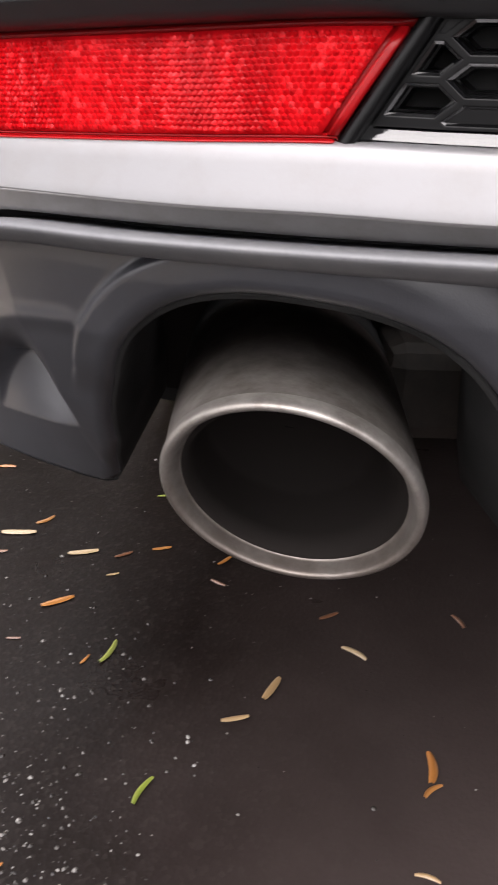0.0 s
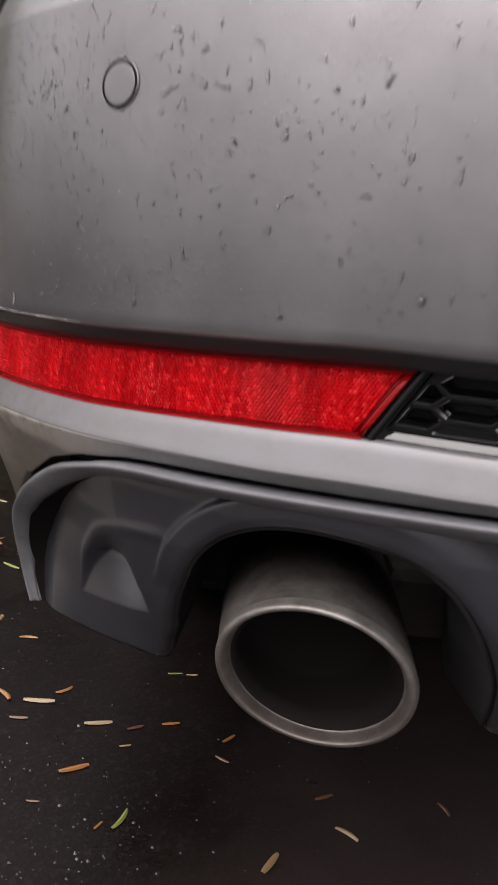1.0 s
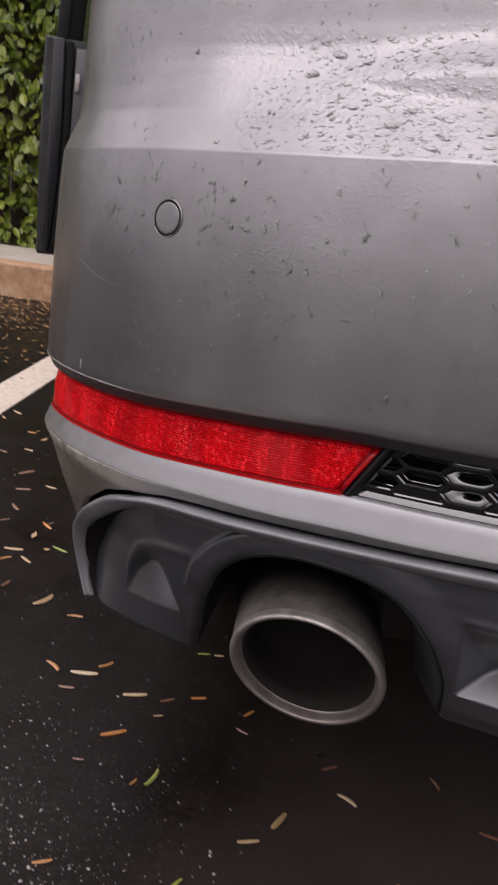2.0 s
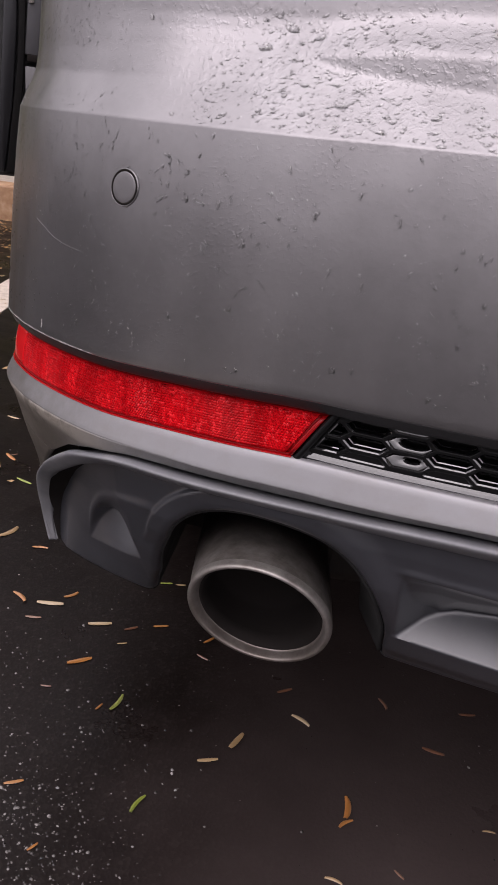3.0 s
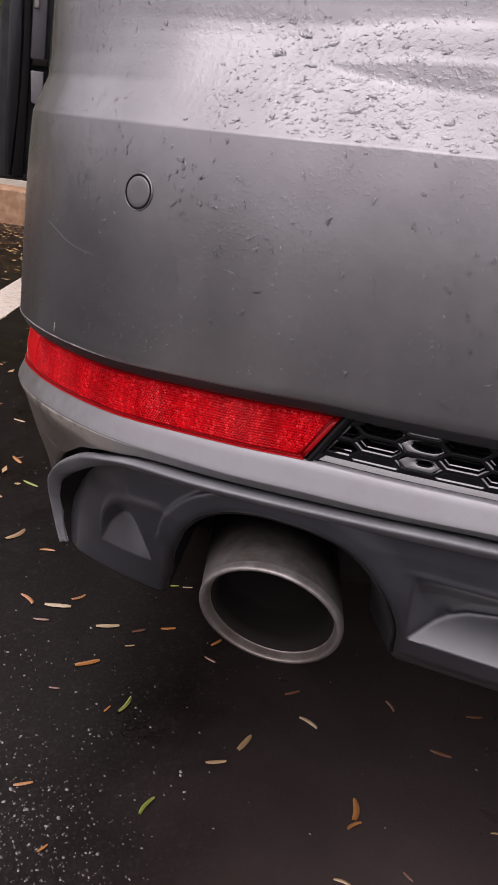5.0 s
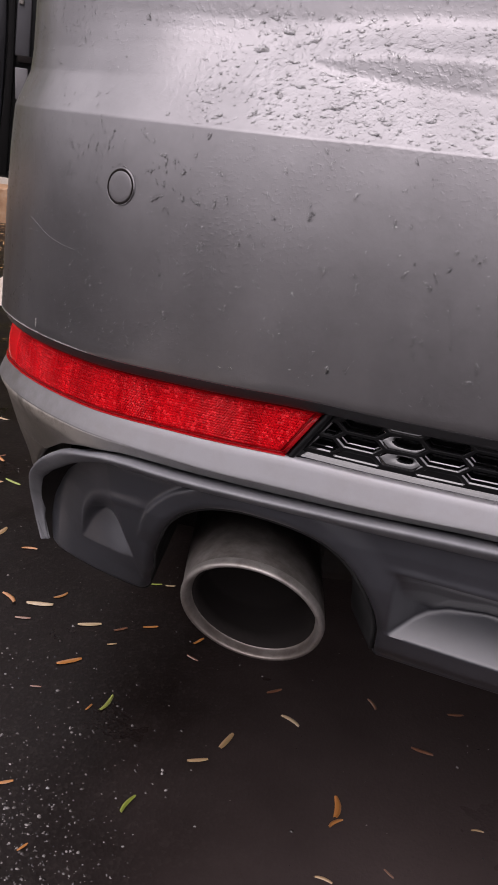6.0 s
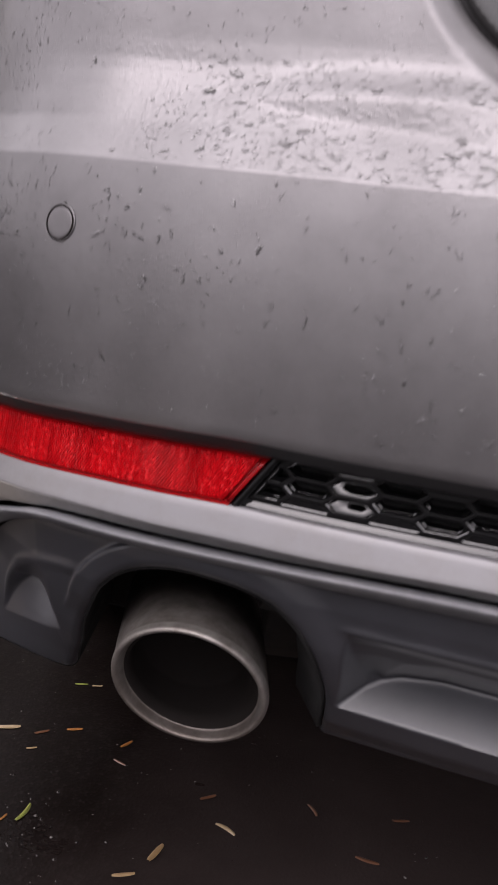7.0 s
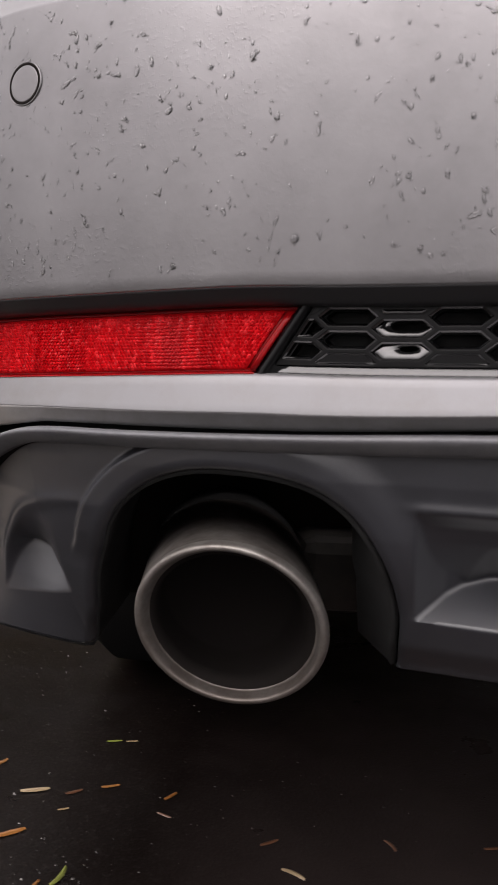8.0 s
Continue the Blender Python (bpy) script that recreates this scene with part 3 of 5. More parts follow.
# silver trim below the reflector, running down round the corner
LIP_TOP = ((-0.266, 0.380), (-0.249, 0.399), (-0.224, 0.422), (-0.193, 0.4422), (-0.164, 0.4528), (-0.135, 0.4580), (-0.08, 0.4602), (0.0, 0.4634), (0.09, 0.4668), (0.58, 0.4672))
LIP_LEFT = ((0.308, -0.279), (0.335, -0.280), (0.357, -0.279), (0.380, -0.266), (0.399, -0.249), (0.422, -0.224))


def trim_bottom(u):
    v = fold(u)
    return 0.422 if v < -0.224 else lerp_table(v, LIP_TOP)


trim_edge = smooth_table(((-0.30, 0.4765), (-0.15, 0.4752), (-0.06, 0.4724), (0.0, 0.4717), (0.06, 0.4728), (0.12, 0.4745), (0.30, 0.4755)))
us = spread(-0.40, 2 * MID + 0.40, -0.33, 0.3, 0.004, 0.03)
LOW_RIGHT = ((0.0, -0.012), (0.03, -0.0050), (0.10, -0.0036), (0.2, -0.0022), (1.0, 0.0044))
LOW_CORNER = ((0.305, -0.043), (0.33, -0.038), (0.357, -0.032), (0.386, -0.024), (0.41, -0.0145), (0.43, -0.0075), (0.445, -0.0020), (0.454, 0.0026), (0.47, 0.0050))
low_corner = smooth_table(LOW_CORNER)
TOP_RIGHT = ((0.0, 0.0044), (0.06, 0.0042), (0.78, -0.0004), (0.92, -0.0020), (0.96, -0.006), (1.0, -0.014))
TOP_CORNER = ((0.0, 0.0032), (0.06, 0.0030), (0.78, -0.0016), (0.92, -0.0026), (0.96, -0.006), (1.0, -0.014))


def bulge(u):
    """Extra fullness of the trim's lower edge round the corner."""
    v = fold(u)
    return 0.004 * smooth01(-0.215, -0.135, v) * smooth01(-0.04, -0.115, v)


def low_off(u, z):
    w = smooth01(-0.19, -0.10, fold(u))
    lo, hi = trim_bottom(u), trim_edge(fold(u)) + droop(u)
    f = min(1.0, max(0.0, (z - lo) / (hi - lo)))
    return low_corner(z) * (1 - w) + lerp_table(f, LOW_RIGHT) * w + bulge(u) * (1 - f)


verts = []
fracs = [0.0, 0.015, 0.03, 0.06, 0.1, 0.15, 0.2, 0.3, 0.4, 0.5, 0.6, 0.7, 0.8, 0.9, 1.0]
for f in fracs:
    for u in us:
        lo, hi = trim_bottom(u), trim_edge(fold(u)) + droop(u)
        verts.append(tail(u, low_off(u, lo + (hi - lo) * f), lo + (hi - lo) * f))
thicken(mesh_object("trim_underside", verts, grid_faces(len(fracs), len(us)), UNDER, True, car, "grey lower face of the trim with road dirt"), 0.003)
verts = []
fracs = [0.0, 0.03, 0.06, 0.2, 0.35, 0.5, 0.65, 0.78, 0.85, 0.92, 0.96, 1.0]
for f in fracs:
    for u in us:
        w = smooth01(-0.19, -0.10, fold(u))
        lo, hi = trim_edge(fold(u)) + droop(u), 0.492 + droop(u)
        top = lerp_table(f, TOP_CORNER) * (1 - w) + lerp_table(f, TOP_RIGHT) * w
        base = low_off(u, lo) - (0.0032 * (1 - w) + 0.0044 * w)
        verts.append(tail(u, top + base * (1 - f), lo + (hi - lo) * f))
thicken(mesh_object("trim_strip", verts, grid_faces(len(fracs), len(us)), SILVER, True, car, "satin silver trim strip below the reflector"), 0.003)
for side in (1, -1):
    verts, rows, cols = [], 60, 30
    for i in range(rows):
        z = 0.308 + (0.4225 - 0.308) * i / (rows - 1)
        edge = lerp_table(z, LIP_LEFT)
        for j in range(cols):
            u = -0.40 + (edge + 0.40) * j / (cols - 1)
            verts.append(tail(u if side == 1 else 2 * MID - u, low_corner(z), z))
    thicken(mesh_object("corner_trim", verts, grid_faces(rows, cols), UNDER, True, car, "dirty grey lower bumper corner"), 0.003, -1.0 if side == 1 else 1.0)

# grey lip round the diffuser
OUTER = [(-0.2690, 0.312), (-0.2715, 0.320), (-0.2745, 0.335), (-0.2730, 0.3555), (-0.2625, 0.3785), (-0.2452, 0.3965), (-0.2207, 0.4186), (-0.1912, 0.4382), (-0.1625, 0.4490), (-0.135, 0.4556), (-0.08, 0.4583), (0.0, 0.4622), (0.09, 0.4654), (0.2, 0.4660), (0.58, 0.4660)]
INNER = [(-0.2655, 0.312), (-0.2675, 0.322), (-0.2680, 0.339), (-0.2630, 0.3555), (-0.2515, 0.3735), (-0.2400, 0.3870), (-0.2185, 0.4060), (-0.189, 0.4265), (-0.154, 0.4432), (-0.128, 0.4472), (-0.075, 0.4496), (0.0, 0.453), (0.09, 0.4545), (0.2, 0.4550), (0.58, 0.4550)]
outer = spline([Vector(p) for p in OUTER], 8)
inner = spline([Vector(p) for p in INNER], 8)
LIP_PROFILE = ((0.45, -0.03), (0.16, -0.010), (0.015, -0.0026), (0.0, -0.0010), (0.03, 0.0012), (0.08, 0.0028), (0.15, 0.0037), (0.24, 0.0040), (0.36, 0.0034), (0.50, 0.0021), (0.66, 0.0003), (0.82, -0.0018), (1.0, -0.0042), (1.02, -0.009))


def lip_base(z):
    return lerp_table(z, ((0.300, -0.041), (0.314, -0.037), (0.345, -0.030), (0.37, -0.023), (0.39, -0.017), (0.417, -0.009), (0.443, -0.003), (0.46, -0.0015)))


for side in (1, -1):
    # towards the lower corner the lip narrows and a black inner wall leads back to the diffuser
    mid = [a.lerp(b, 0.50 + 0.12 * smooth01(0.31, 0.365, a.y) + 0.38 * smooth01(0.385, 0.435, a.y)) for a, b in zip(outer, inner)]
    rim = [LIP_PROFILE[k] for k in range(len(LIP_PROFILE))]
    verts = []
    for f, rise in rim:
        for a, b in zip(outer, mid):
            q = a.lerp(b, f)
            u = q.x if side == 1 else 2 * MID - q.x
            verts.append(tail(u, lip_base(a.y) + 0.0016 * smooth01(0.435, 0.452, a.y) + bulge(q.x) + (rise if rise > -0.0027 else rise * (0.3 + 0.7 * smooth01(0.320, 0.362, a.y))), q.y))
    lip = thicken(mesh_object("diffuser_lip", verts, grid_faces(len(rim), len(outer)), LIP, True, car, "grey plastic lip framing the diffuser"), 0.0015, 1.0 if side == 1 else -1.0)
    # the recess's shade is put into the black of this wall
    verts = []
    for f, rise in ((0.0, -0.004), (0.12, -0.012), (0.5, -0.020), (1.14, -0.030)):
        for a, b in zip(mid, inner):
            q = a.lerp(b, f) if b is not a else a
            u = q.x if side == 1 else 2 * MID - q.x
            verts.append(tail(u, lip_base(a.y) + rise, q.y))
    mesh_object("inner_wall", verts, grid_faces(4, len(outer)), BORE, True, lip, "inner wall beside the diffuser, black standing for shade")

# black backing in the joint between trim and lip, and behind the reflector
us = spread(-0.36, 2 * MID + 0.36, -0.33, 0.3, 0.008, 0.04)
verts = [tail(u, o, z + droop(u) * smooth01(0.44, 0.47, z)) for z, o in ((0.535, -0.012), (0.53, -0.022), (0.45, -0.022), (0.445, -0.016)) for u in us]
thicken(mesh_object("joint_backing", verts, grid_faces(4, len(us)), SOOT, False, car, "black backing in the joints"), 0.003, 1.0)

# diffuser with the arch for the tailpipe and a scoop on either side
DIFF = ((0.29, -0.090), (0.317, -0.070), (0.332, -0.060), (0.354, -0.046), (0.372, -0.036), (0.414, -0.018), (0.44, -0.011), (0.455, -0.009), (0.47, -0.008))
DIFF_LEFT = ((0.31, -0.044), (0.35, -0.043), (0.39, -0.040), (0.42, -0.033), (0.45, -0.020))
ARCH_U, ARCH_Z = -0.033, 0.345


def arch_value(u, z):
    """1 on the outline of the tailpipe's arch, less inside."""
    du, dz = fold(u) - ARCH_U, z - ARCH_Z
    if du > 0:
        a, n = 0.0885 - 0.10 * max(0.0, 0.372 - z), 2.6
    else:
        a, n = 0.0905 + max(0.0, 0.392 - z) * 0.28 + max(0.0, 0.345 - z) * 0.46, 2.2
    if dz < 0:
        return abs(du) / a
    return ((abs(du) / a) ** n + (dz / 0.0972) ** n) ** (1 / n)


def soft_min(a, b, k=0.003):
    h = max(0.0, min(1.0, 0.5 + 0.5 * (b - a) / k))
    return b * (1 - h) + a * h - k * h * (1 - h)


scoop_brow = smooth_table(((-0.228, 0.335), (-0.222, 0.343), (-0.2175, 0.351), (-0.212, 0.363), (-0.205, 0.374), (-0.196, 0.384), (-0.183, 0.395), (-0.166, 0.403), (-0.14, 0.409), (-0.118, 0.411)))
scoop_crease = smooth_table(((-0.228, 0.334), (-0.220, 0.344), (-0.213, 0.3595), (-0.208, 0.3695), (-0.203, 0.3760), (-0.194, 0.3770), (-0.182, 0.3730), (-0.168, 0.3650), (-0.157, 0.3570), (-0.150, 0.3528), (-0.14, 0.3520), (-0.11, 0.3560)))


def scoop(u, z):
    v = fold(u)
    if v < ARCH_U:
        # a shallow facet rises to a curved crease, above it the face leans out again to the ridge
        low = 0.3535 + (v + 0.146) * 0.17
        ridge = scoop_brow(v)
        crease = scoop_crease(v)
        if v > -0.112 or crease <= low:
            return 0.0
        rise = 0.22 + 0.62 * smooth01(-0.222, -0.168, v)
        peak = (crease - low) * rise
        face = peak * (ridge - z) / max(0.004, ridge - crease)
        return max(0.0, soft_min((z - low) * rise, face, 0.0012))
    low, ridge = 0.3715, 0.4285
    top = lerp_table(v, ((0.060, 0.3715), (0.067, 0.378), (0.075, 0.385), (0.084, 0.390), (0.095, 0.3935), (0.12, 0.3965), (0.3, 0.398)))
    full = (top - low) * 1.45
    under = lerp_table(ridge - z, ((0.0, 0.0), (0.003, 0.004), (0.007, 0.0095), (0.012, 0.0125), (0.05, 0.0335))) * smooth01(0.046, 0.085, v)
    fade = max(0.0, 1 - max(0.0, z - top) / (ridge - top))
    return max(0.0, soft_min((z - low) * 1.45, max(full * fade, min(under, full)), 0.004))


def diff_off(u, z):
    v = fold(u)
    w = min(1.0, max(0.0, (-0.155 - v) / 0.10))
    off = lerp_table(z, DIFF) * (1 - w) + lerp_table(z, DIFF_LEFT) * w - scoop(u, z)
    d = (arch_value(u, z) - 1) * 0.09
    inboard = smooth01(-0.03, 0.03, v)
    off += (0.0042 - 0.0016 * inboard) * smooth01(0.0165 + 0.007 * inboard, 0.0125 - 0.004 * inboard, d) * smooth01(0.375, 0.40, z)
    off -= 0.0022 * max(0.0, 1 - d / 0.0045) ** 2
    if v < -0.11:
        # rounded brow over the scoop
        off += 0.0013 * smooth01(-0.222, -0.205, v) * smooth01(-0.112, -0.130, v) * math.exp(-((z - scoop_brow(v) - 0.004) / 0.0042) ** 2)
    if v > 0.0:
        off -= 0.008 * smooth01(0.358, 0.337, z)
        off += 0.0014 * smooth01(0.050, 0.066, v) * math.exp(-((z - 0.4295) / 0.0028) ** 2)
    return off


def diff_bottom(u):
    return lerp_table(fold(u), ((-0.26, 0.313), (-0.13, 0.313), (0.03, 0.334), (0.05, 0.336), (0.2, 0.338), (0.58, 0.338)))


def diff_top(u):
    return lerp_table(fold(u), ((-0.276, 0.330), (-0.271, 0.357), (-0.257, 0.378), (-0.222, 0.411), (-0.191, 0.430), (-0.154, 0.4455), (-0.128, 0.448), (-0.05, 0.4515), (0.0, 0.455), (0.58, 0.456)))


def clip_cell(cell):
    out = []
    for (a, b) in zip(cell, cell[1:] + cell[:1]):
        fa, fb = arch_value(*a) - 1, arch_value(*b) - 1
        if fa >= 0:
            out.append(a)
        if (fa >= 0) != (fb >= 0):
            t = fa / (fa - fb)
            out.append((a[0] + (b[0] - a[0]) * t, a[1] + (b[1] - a[1]) * t))
    return out


def build_diffuser():
    us = spread(-0.2760, 2 * MID + 0.2760, -0.28, 0.26, 0.0013, 0.012)
    rows = 104
    pts = [[(u, diff_bottom(u) + (diff_top(u) - diff_bottom(u)) * i / rows) for u in us] for i in range(rows + 1)]
    index, verts, faces = {}, [], []
    for i in range(rows):
        for j in range(len(us) - 1):
            cell = clip_cell([pts[i][j], pts[i][j + 1], pts[i + 1][j + 1], pts[i + 1][j]])
            ids = []
            for u, z in cell:
                key = (round(u, 5), round(z, 5))
                if key not in index:
                    index[key] = len(verts)
                    verts.append(tail(u, diff_off(u, z), z))
                if index[key] not in ids:
                    ids.append(index[key])
            if len(ids) > 2:
                faces.append(ids)
    return thicken(creased(mesh_object("diffuser", verts, faces, PLASTIC, True, car, "dark grey grained plastic diffuser"), 60), 0.0035)


build_diffuser()

# walls of the arch, running forward into the dark
FWD = Vector((AXIS.x, AXIS.y, 0))


def arch_ring(count):
    ring = []
    for k in range(count):
        a = radians(-16 + 232 * k / (count - 1))
        lo, hi = 0.02, 0.3
        for _ in range(40):
            r = (lo + hi) / 2
            if arch_value(ARCH_U + r * math.cos(a), ARCH_Z + r * math.sin(a)) < 1:
                lo = r
            else:
                hi = r
        u, z = ARCH_U + lo * math.cos(a), ARCH_Z + lo * math.sin(a)
        ring.append((u, max(z, diff_bottom(u))))
    return ring


def arch_walls(mirror):
    ring = arch_ring(121)
    # rolled edge of the opening
    verts = []
    for wider, rise in ((1.040, 0.0001), (1.030, 0.0002), (1.020, 0.0002), (1.008, 0.0002), (1.0, 0.0), (0.996, -0.0010), (0.994, -0.0026), (0.994, -0.0050)):
        for u, z in ring:
            uu, zz = ARCH_U + (u - ARCH_U) * wider, ARCH_Z + (z - ARCH_Z) * wider
            zz = max(zz, diff_bottom(uu))
            off = diff_off(uu, zz) if wider > 1 else diff_off(u, z)
            verts.append(tail(2 * MID - uu if mirror else uu, off + rise, zz))
    mesh_object("arch_edge", verts, grid_faces(8, len(ring)), PLASTIC, True, car, "rolled plastic edge of the tailpipe opening")
    verts = []
    for depth, wider in ((0.0040, 0.9955), (0.008, 1.0), (0.05, 1.06), (0.12, 1.14)):
        for u, z in ring:
            uu, zz = ARCH_U + (u - ARCH_U) * wider, ARCH_Z + (z - ARCH_Z) * wider
            if u > 0.02:
                # the inner flank leans in behind the edge
                uu = ARCH_U + (u - ARCH_U) * 0.992 - 0.4 * max(0.0, min(depth, 0.05) - 0.0040) * smooth01(0.415, 0.385, z)
            q = tail(2 * MID - uu if mirror else uu, diff_off(u, z), zz)
            verts.append(q + FWD * depth)
    thicken(mesh_object("arch_wall", verts, grid_faces(4, len(ring)), SOOT, True, car), 0.003, 1.0)


arch_walls(False)
arch_walls(True)


# honeycomb grille between the reflectors
def clip_half(poly, inside):
    out = []
    for a, b in zip(poly, poly[1:] + poly[:1]):
        fa, fb = inside(a), inside(b)
        if fa >= 0:
            out.append(a)
        if (fa >= 0) != (fb >= 0):
            t = fa / (fa - fb)
            out.append((a[0] + (b[0] - a[0]) * t, a[1] + (b[1] - a[1]) * t))
    return out


def shrink(poly, d):
    """A convex polygon moved inwards by d on every side."""
    n = len(poly)
    out = poly
    cx, cz = sum(p[0] for p in poly) / n, sum(p[1] for p in poly) / n
    for (ax, az), (bx, bz) in zip(poly, poly[1:] + poly[:1]):
        ex, ez = bx - ax, bz - az
        le = math.hypot(ex, ez) or 1e-9
        nx, nz = -ez / le, ex / le
        if (cx - ax) * nx + (cz - az) * nz < 0:
            nx, nz = -nx, -nz
        out = clip_half(out, lambda p: (p[0] - ax) * nx + (p[1] - az) * nz - d)
        if len(out) < 3:
            return []
    return out


def build_grille():
    z0, z1, u0 = 0.4950, 0.5245, -0.0145
    left = lambda p: p[0] - (u0 + SLANT * (p[1] - 0.489))
    right = lambda p: (2 * MID - u0 - SLANT * (p[1] - 0.489)) - p[0]
    verts, faces, shiny = [], [], []
    pitch_u, pitch_z, half, flat = 0.0255, 0.0106, 0.0160, 0.0095
    wet_u = 0.048
    # cells in which rain water stands: middle and half sizes of the hole left open
    holes = {0: (0.0035, 0.0012, 0.0042, 0.0012), 1: (0.0035, 0.0012, 0.0090, 0.0026), 2: (0.001, 0.0022, 0.0105, 0.0024)}
    films = []
    for c in range(-2, 50):
        for r in range(-2, 4):
            cu = wet_u + (c - 2) * pitch_u
            cz = 0.5022 + r * pitch_z - (0.5 * pitch_z if c % 2 else 0.0)
            hexa = [(cu - half, cz), (cu - flat, cz - pitch_z / 2), (cu + flat, cz - pitch_z / 2), (cu + half, cz), (cu + flat, cz + pitch_z / 2), (cu - flat, cz + pitch_z / 2)]
            for test in (left, right, lambda p: p[1] - z0, lambda p: z1 - p[1]):
                hexa = clip_half(hexa, test) if len(hexa) > 2 else []
            if len(hexa) < 3:
                continue
            rings = [(hexa, -0.0072), (shrink(hexa, 0.0007), -0.0072), (shrink(hexa, 0.0010), -0.0073), (shrink(hexa, 0.0018), -0.0080), (shrink(hexa, 0.0019), -0.0132), (shrink(hexa, 0.0025), -0.0136), (shrink(hexa, 0.0028), -0.03)]
            rings = [(p, o) for p, o in rings if len(p) == len(hexa)]
            start = len(verts)
            n = len(hexa)
            for p, o in rings:
                verts.extend(tail(u, o, z) for u, z in p)
            for k in range(len(rings) - 1):
                for j in range(n):
                    m = (j + 1) % n
                    (shiny if k in (2, 4) else faces).append((start + k * n + j, start + k * n + m, start + (k + 1) * n + m, start + (k + 1) * n + j))
            if c == 2 and r in holes and len(hexa) == 6:
                films.append((hexa, cu, cz, holes[r]))
            if len(rings) > 1:
                faces.append(tuple(start + (len(rings) - 1) * n + j for j in range(n)))
    grille = tagged(new("grille"), "gloss black honeycomb grille with wet cells")
    grille.parent = car
    mesh_object("honeycomb", verts, faces, DULL, False, grille)
    mesh_object("wet_edges", verts, shiny, BLACK, False, grille, "wet bevelled edges of the honeycomb")
    for hexa, cu, cz, (hu, hz, ha, hb) in films:
        edge = shrink(hexa, 0.0012)
        ring = []
        for (au, az), (bu, bz) in zip(edge, edge[1:] + edge[:1]):
            ring.extend((au + (bu - au) * k / 5, az + (bz - az) * k / 5) for k in range(5))
        verts = []
        for f, sag in ((0.0, -0.004), (0.01, 0.0), (0.25, 0.0004), (0.75, 0.0004), (0.95, -0.0002), (1.0, -0.0012), (1.0, -0.004)):
            for pu, pz in ring:
                a = math.atan2((pz - cz - hz) / hb, (pu - cu - hu) / ha)
                q = (pu + (cu + hu + ha * math.cos(a) - pu) * f, pz + (cz + hz + hb * math.sin(a) - pz) * f)
                verts.append(tail(q[0], -0.0068 - 0.42 * (q[1] - cz + 0.0041) + sag, q[1]))
        mesh_object("water_film", verts, grid_faces(7, len(ring), True), WET, True, grille, "rain water standing in a cell")
    us = spread(u0 - 0.001, 2 * MID - u0, -0.03, 0.3, 0.006, 0.03)
    for name, rows in (("lower_frame", ((0.4890, -0.012), (0.4896, -0.0050), (0.4902, -0.0046), (0.4908, -0.0048), (0.4911, -0.0056), (0.4914, -0.0060), (0.4930, -0.0069), (0.4948, -0.0080), (0.4965, -0.0091), (0.4966, -0.018))),
                       ("upper_frame", ((0.5225, -0.016), (0.5228, -0.0105), (0.5245, -0.0100), (0.5270, -0.014)))):
        mesh_object(name, [tail(u, o, z) for z, o in rows for u in us], grid_faces(len(rows), len(us)), WET, False, grille)
    verts = []
    for du, o in ((-0.0065, -0.014), (-0.006, -0.004), (-0.003, -0.0022), (-0.0008, -0.003), (0.0, -0.012)):
        for k in range(9):
            z = 0.4890 + 0.0355 * k / 8
            verts.append(tail(u0 + SLANT * (z - 0.489) + du, o, z))
    mesh_object("end_bar", verts, grid_faces(5, 9), DULL, True, grille, "dull black bar beside the reflector")
    return grille


build_grille()


# tailpipe
def tailpipe(m):
    pipe = tagged(new("tailpipe"), "oval stainless steel tailpipe with soot stains")
    pipe.parent = car
    n = 96

    def tube(name, rings, mat, label=""):
        # cut at a slant, so that the top of the mouth overhangs
        verts = []
        for i, d in rings:
            for k in range(n):
                a = 2 * math.pi * k / n
                x, z = (0.0535 - i) * math.cos(a), (0.0512 - i) * math.sin(a)
                verts.append(m @ Vector((x - 0.21 * max(0.0, d - 0.009), d - 0.46 * z * max(0.0, 1 - d / 0.15), z)))
        return mesh_object(name, verts, grid_faces(len(rings), n, True), mat, True, pipe, label)

    tube("rolled_rim", ((0.0074, 0.0122), (0.0069, 0.0118), (0.0064, 0.0100), (0.0059, 0.0075), (0.0054, 0.0048), (0.0048, 0.0029), (0.0042, 0.0014), (0.0034, 0.0005), (0.0021, 0.0006), (0.0010, 0.0017), (0.0004, 0.0036), (0.0001, 0.0060), (0.0, 0.009)), RIM, "worn bright rolled rim")
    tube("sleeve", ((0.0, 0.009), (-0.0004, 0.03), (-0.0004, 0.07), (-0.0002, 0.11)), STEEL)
    # the inlet's black stands in for the shade deep in the arch
    tube("inlet", ((-0.0003, 0.1095), (0.0, 0.14), (0.004, 0.18), (0.012, 0.22), (0.016, 0.32)), SOOT, "inlet pipe behind the tip, black standing for shade")
    bore = tube("bore", ((0.0072, 0.0120), (0.0095, 0.0126), (0.0110, 0.03), (0.0125, 0.062), (0.016, 0.066), (0.0510, 0.068)), BORE, "sooty dark bore")
    return pipe


PIPE = Matrix.Translation((-0.0316, 0.0316, 0.3532)) @ pose(0, 0, 0, 0, 2.8, 2.9)
tailpipe(PIPE)
d = Vector((-0.0316, 0.0316)) - PLAN[-1]
twin = PLAN[-1] + 2 * d.dot(AXIS) * AXIS - d
tailpipe(Matrix.Translation((twin.x, twin.y, 0.3532)) @ pose(0, 0, 0, 0, -2.8, 8))

# dark underbody, silencer box and heat shield bracket
CAR_TURN = math.degrees(math.atan2(-AXIS.x, AXIS.y))


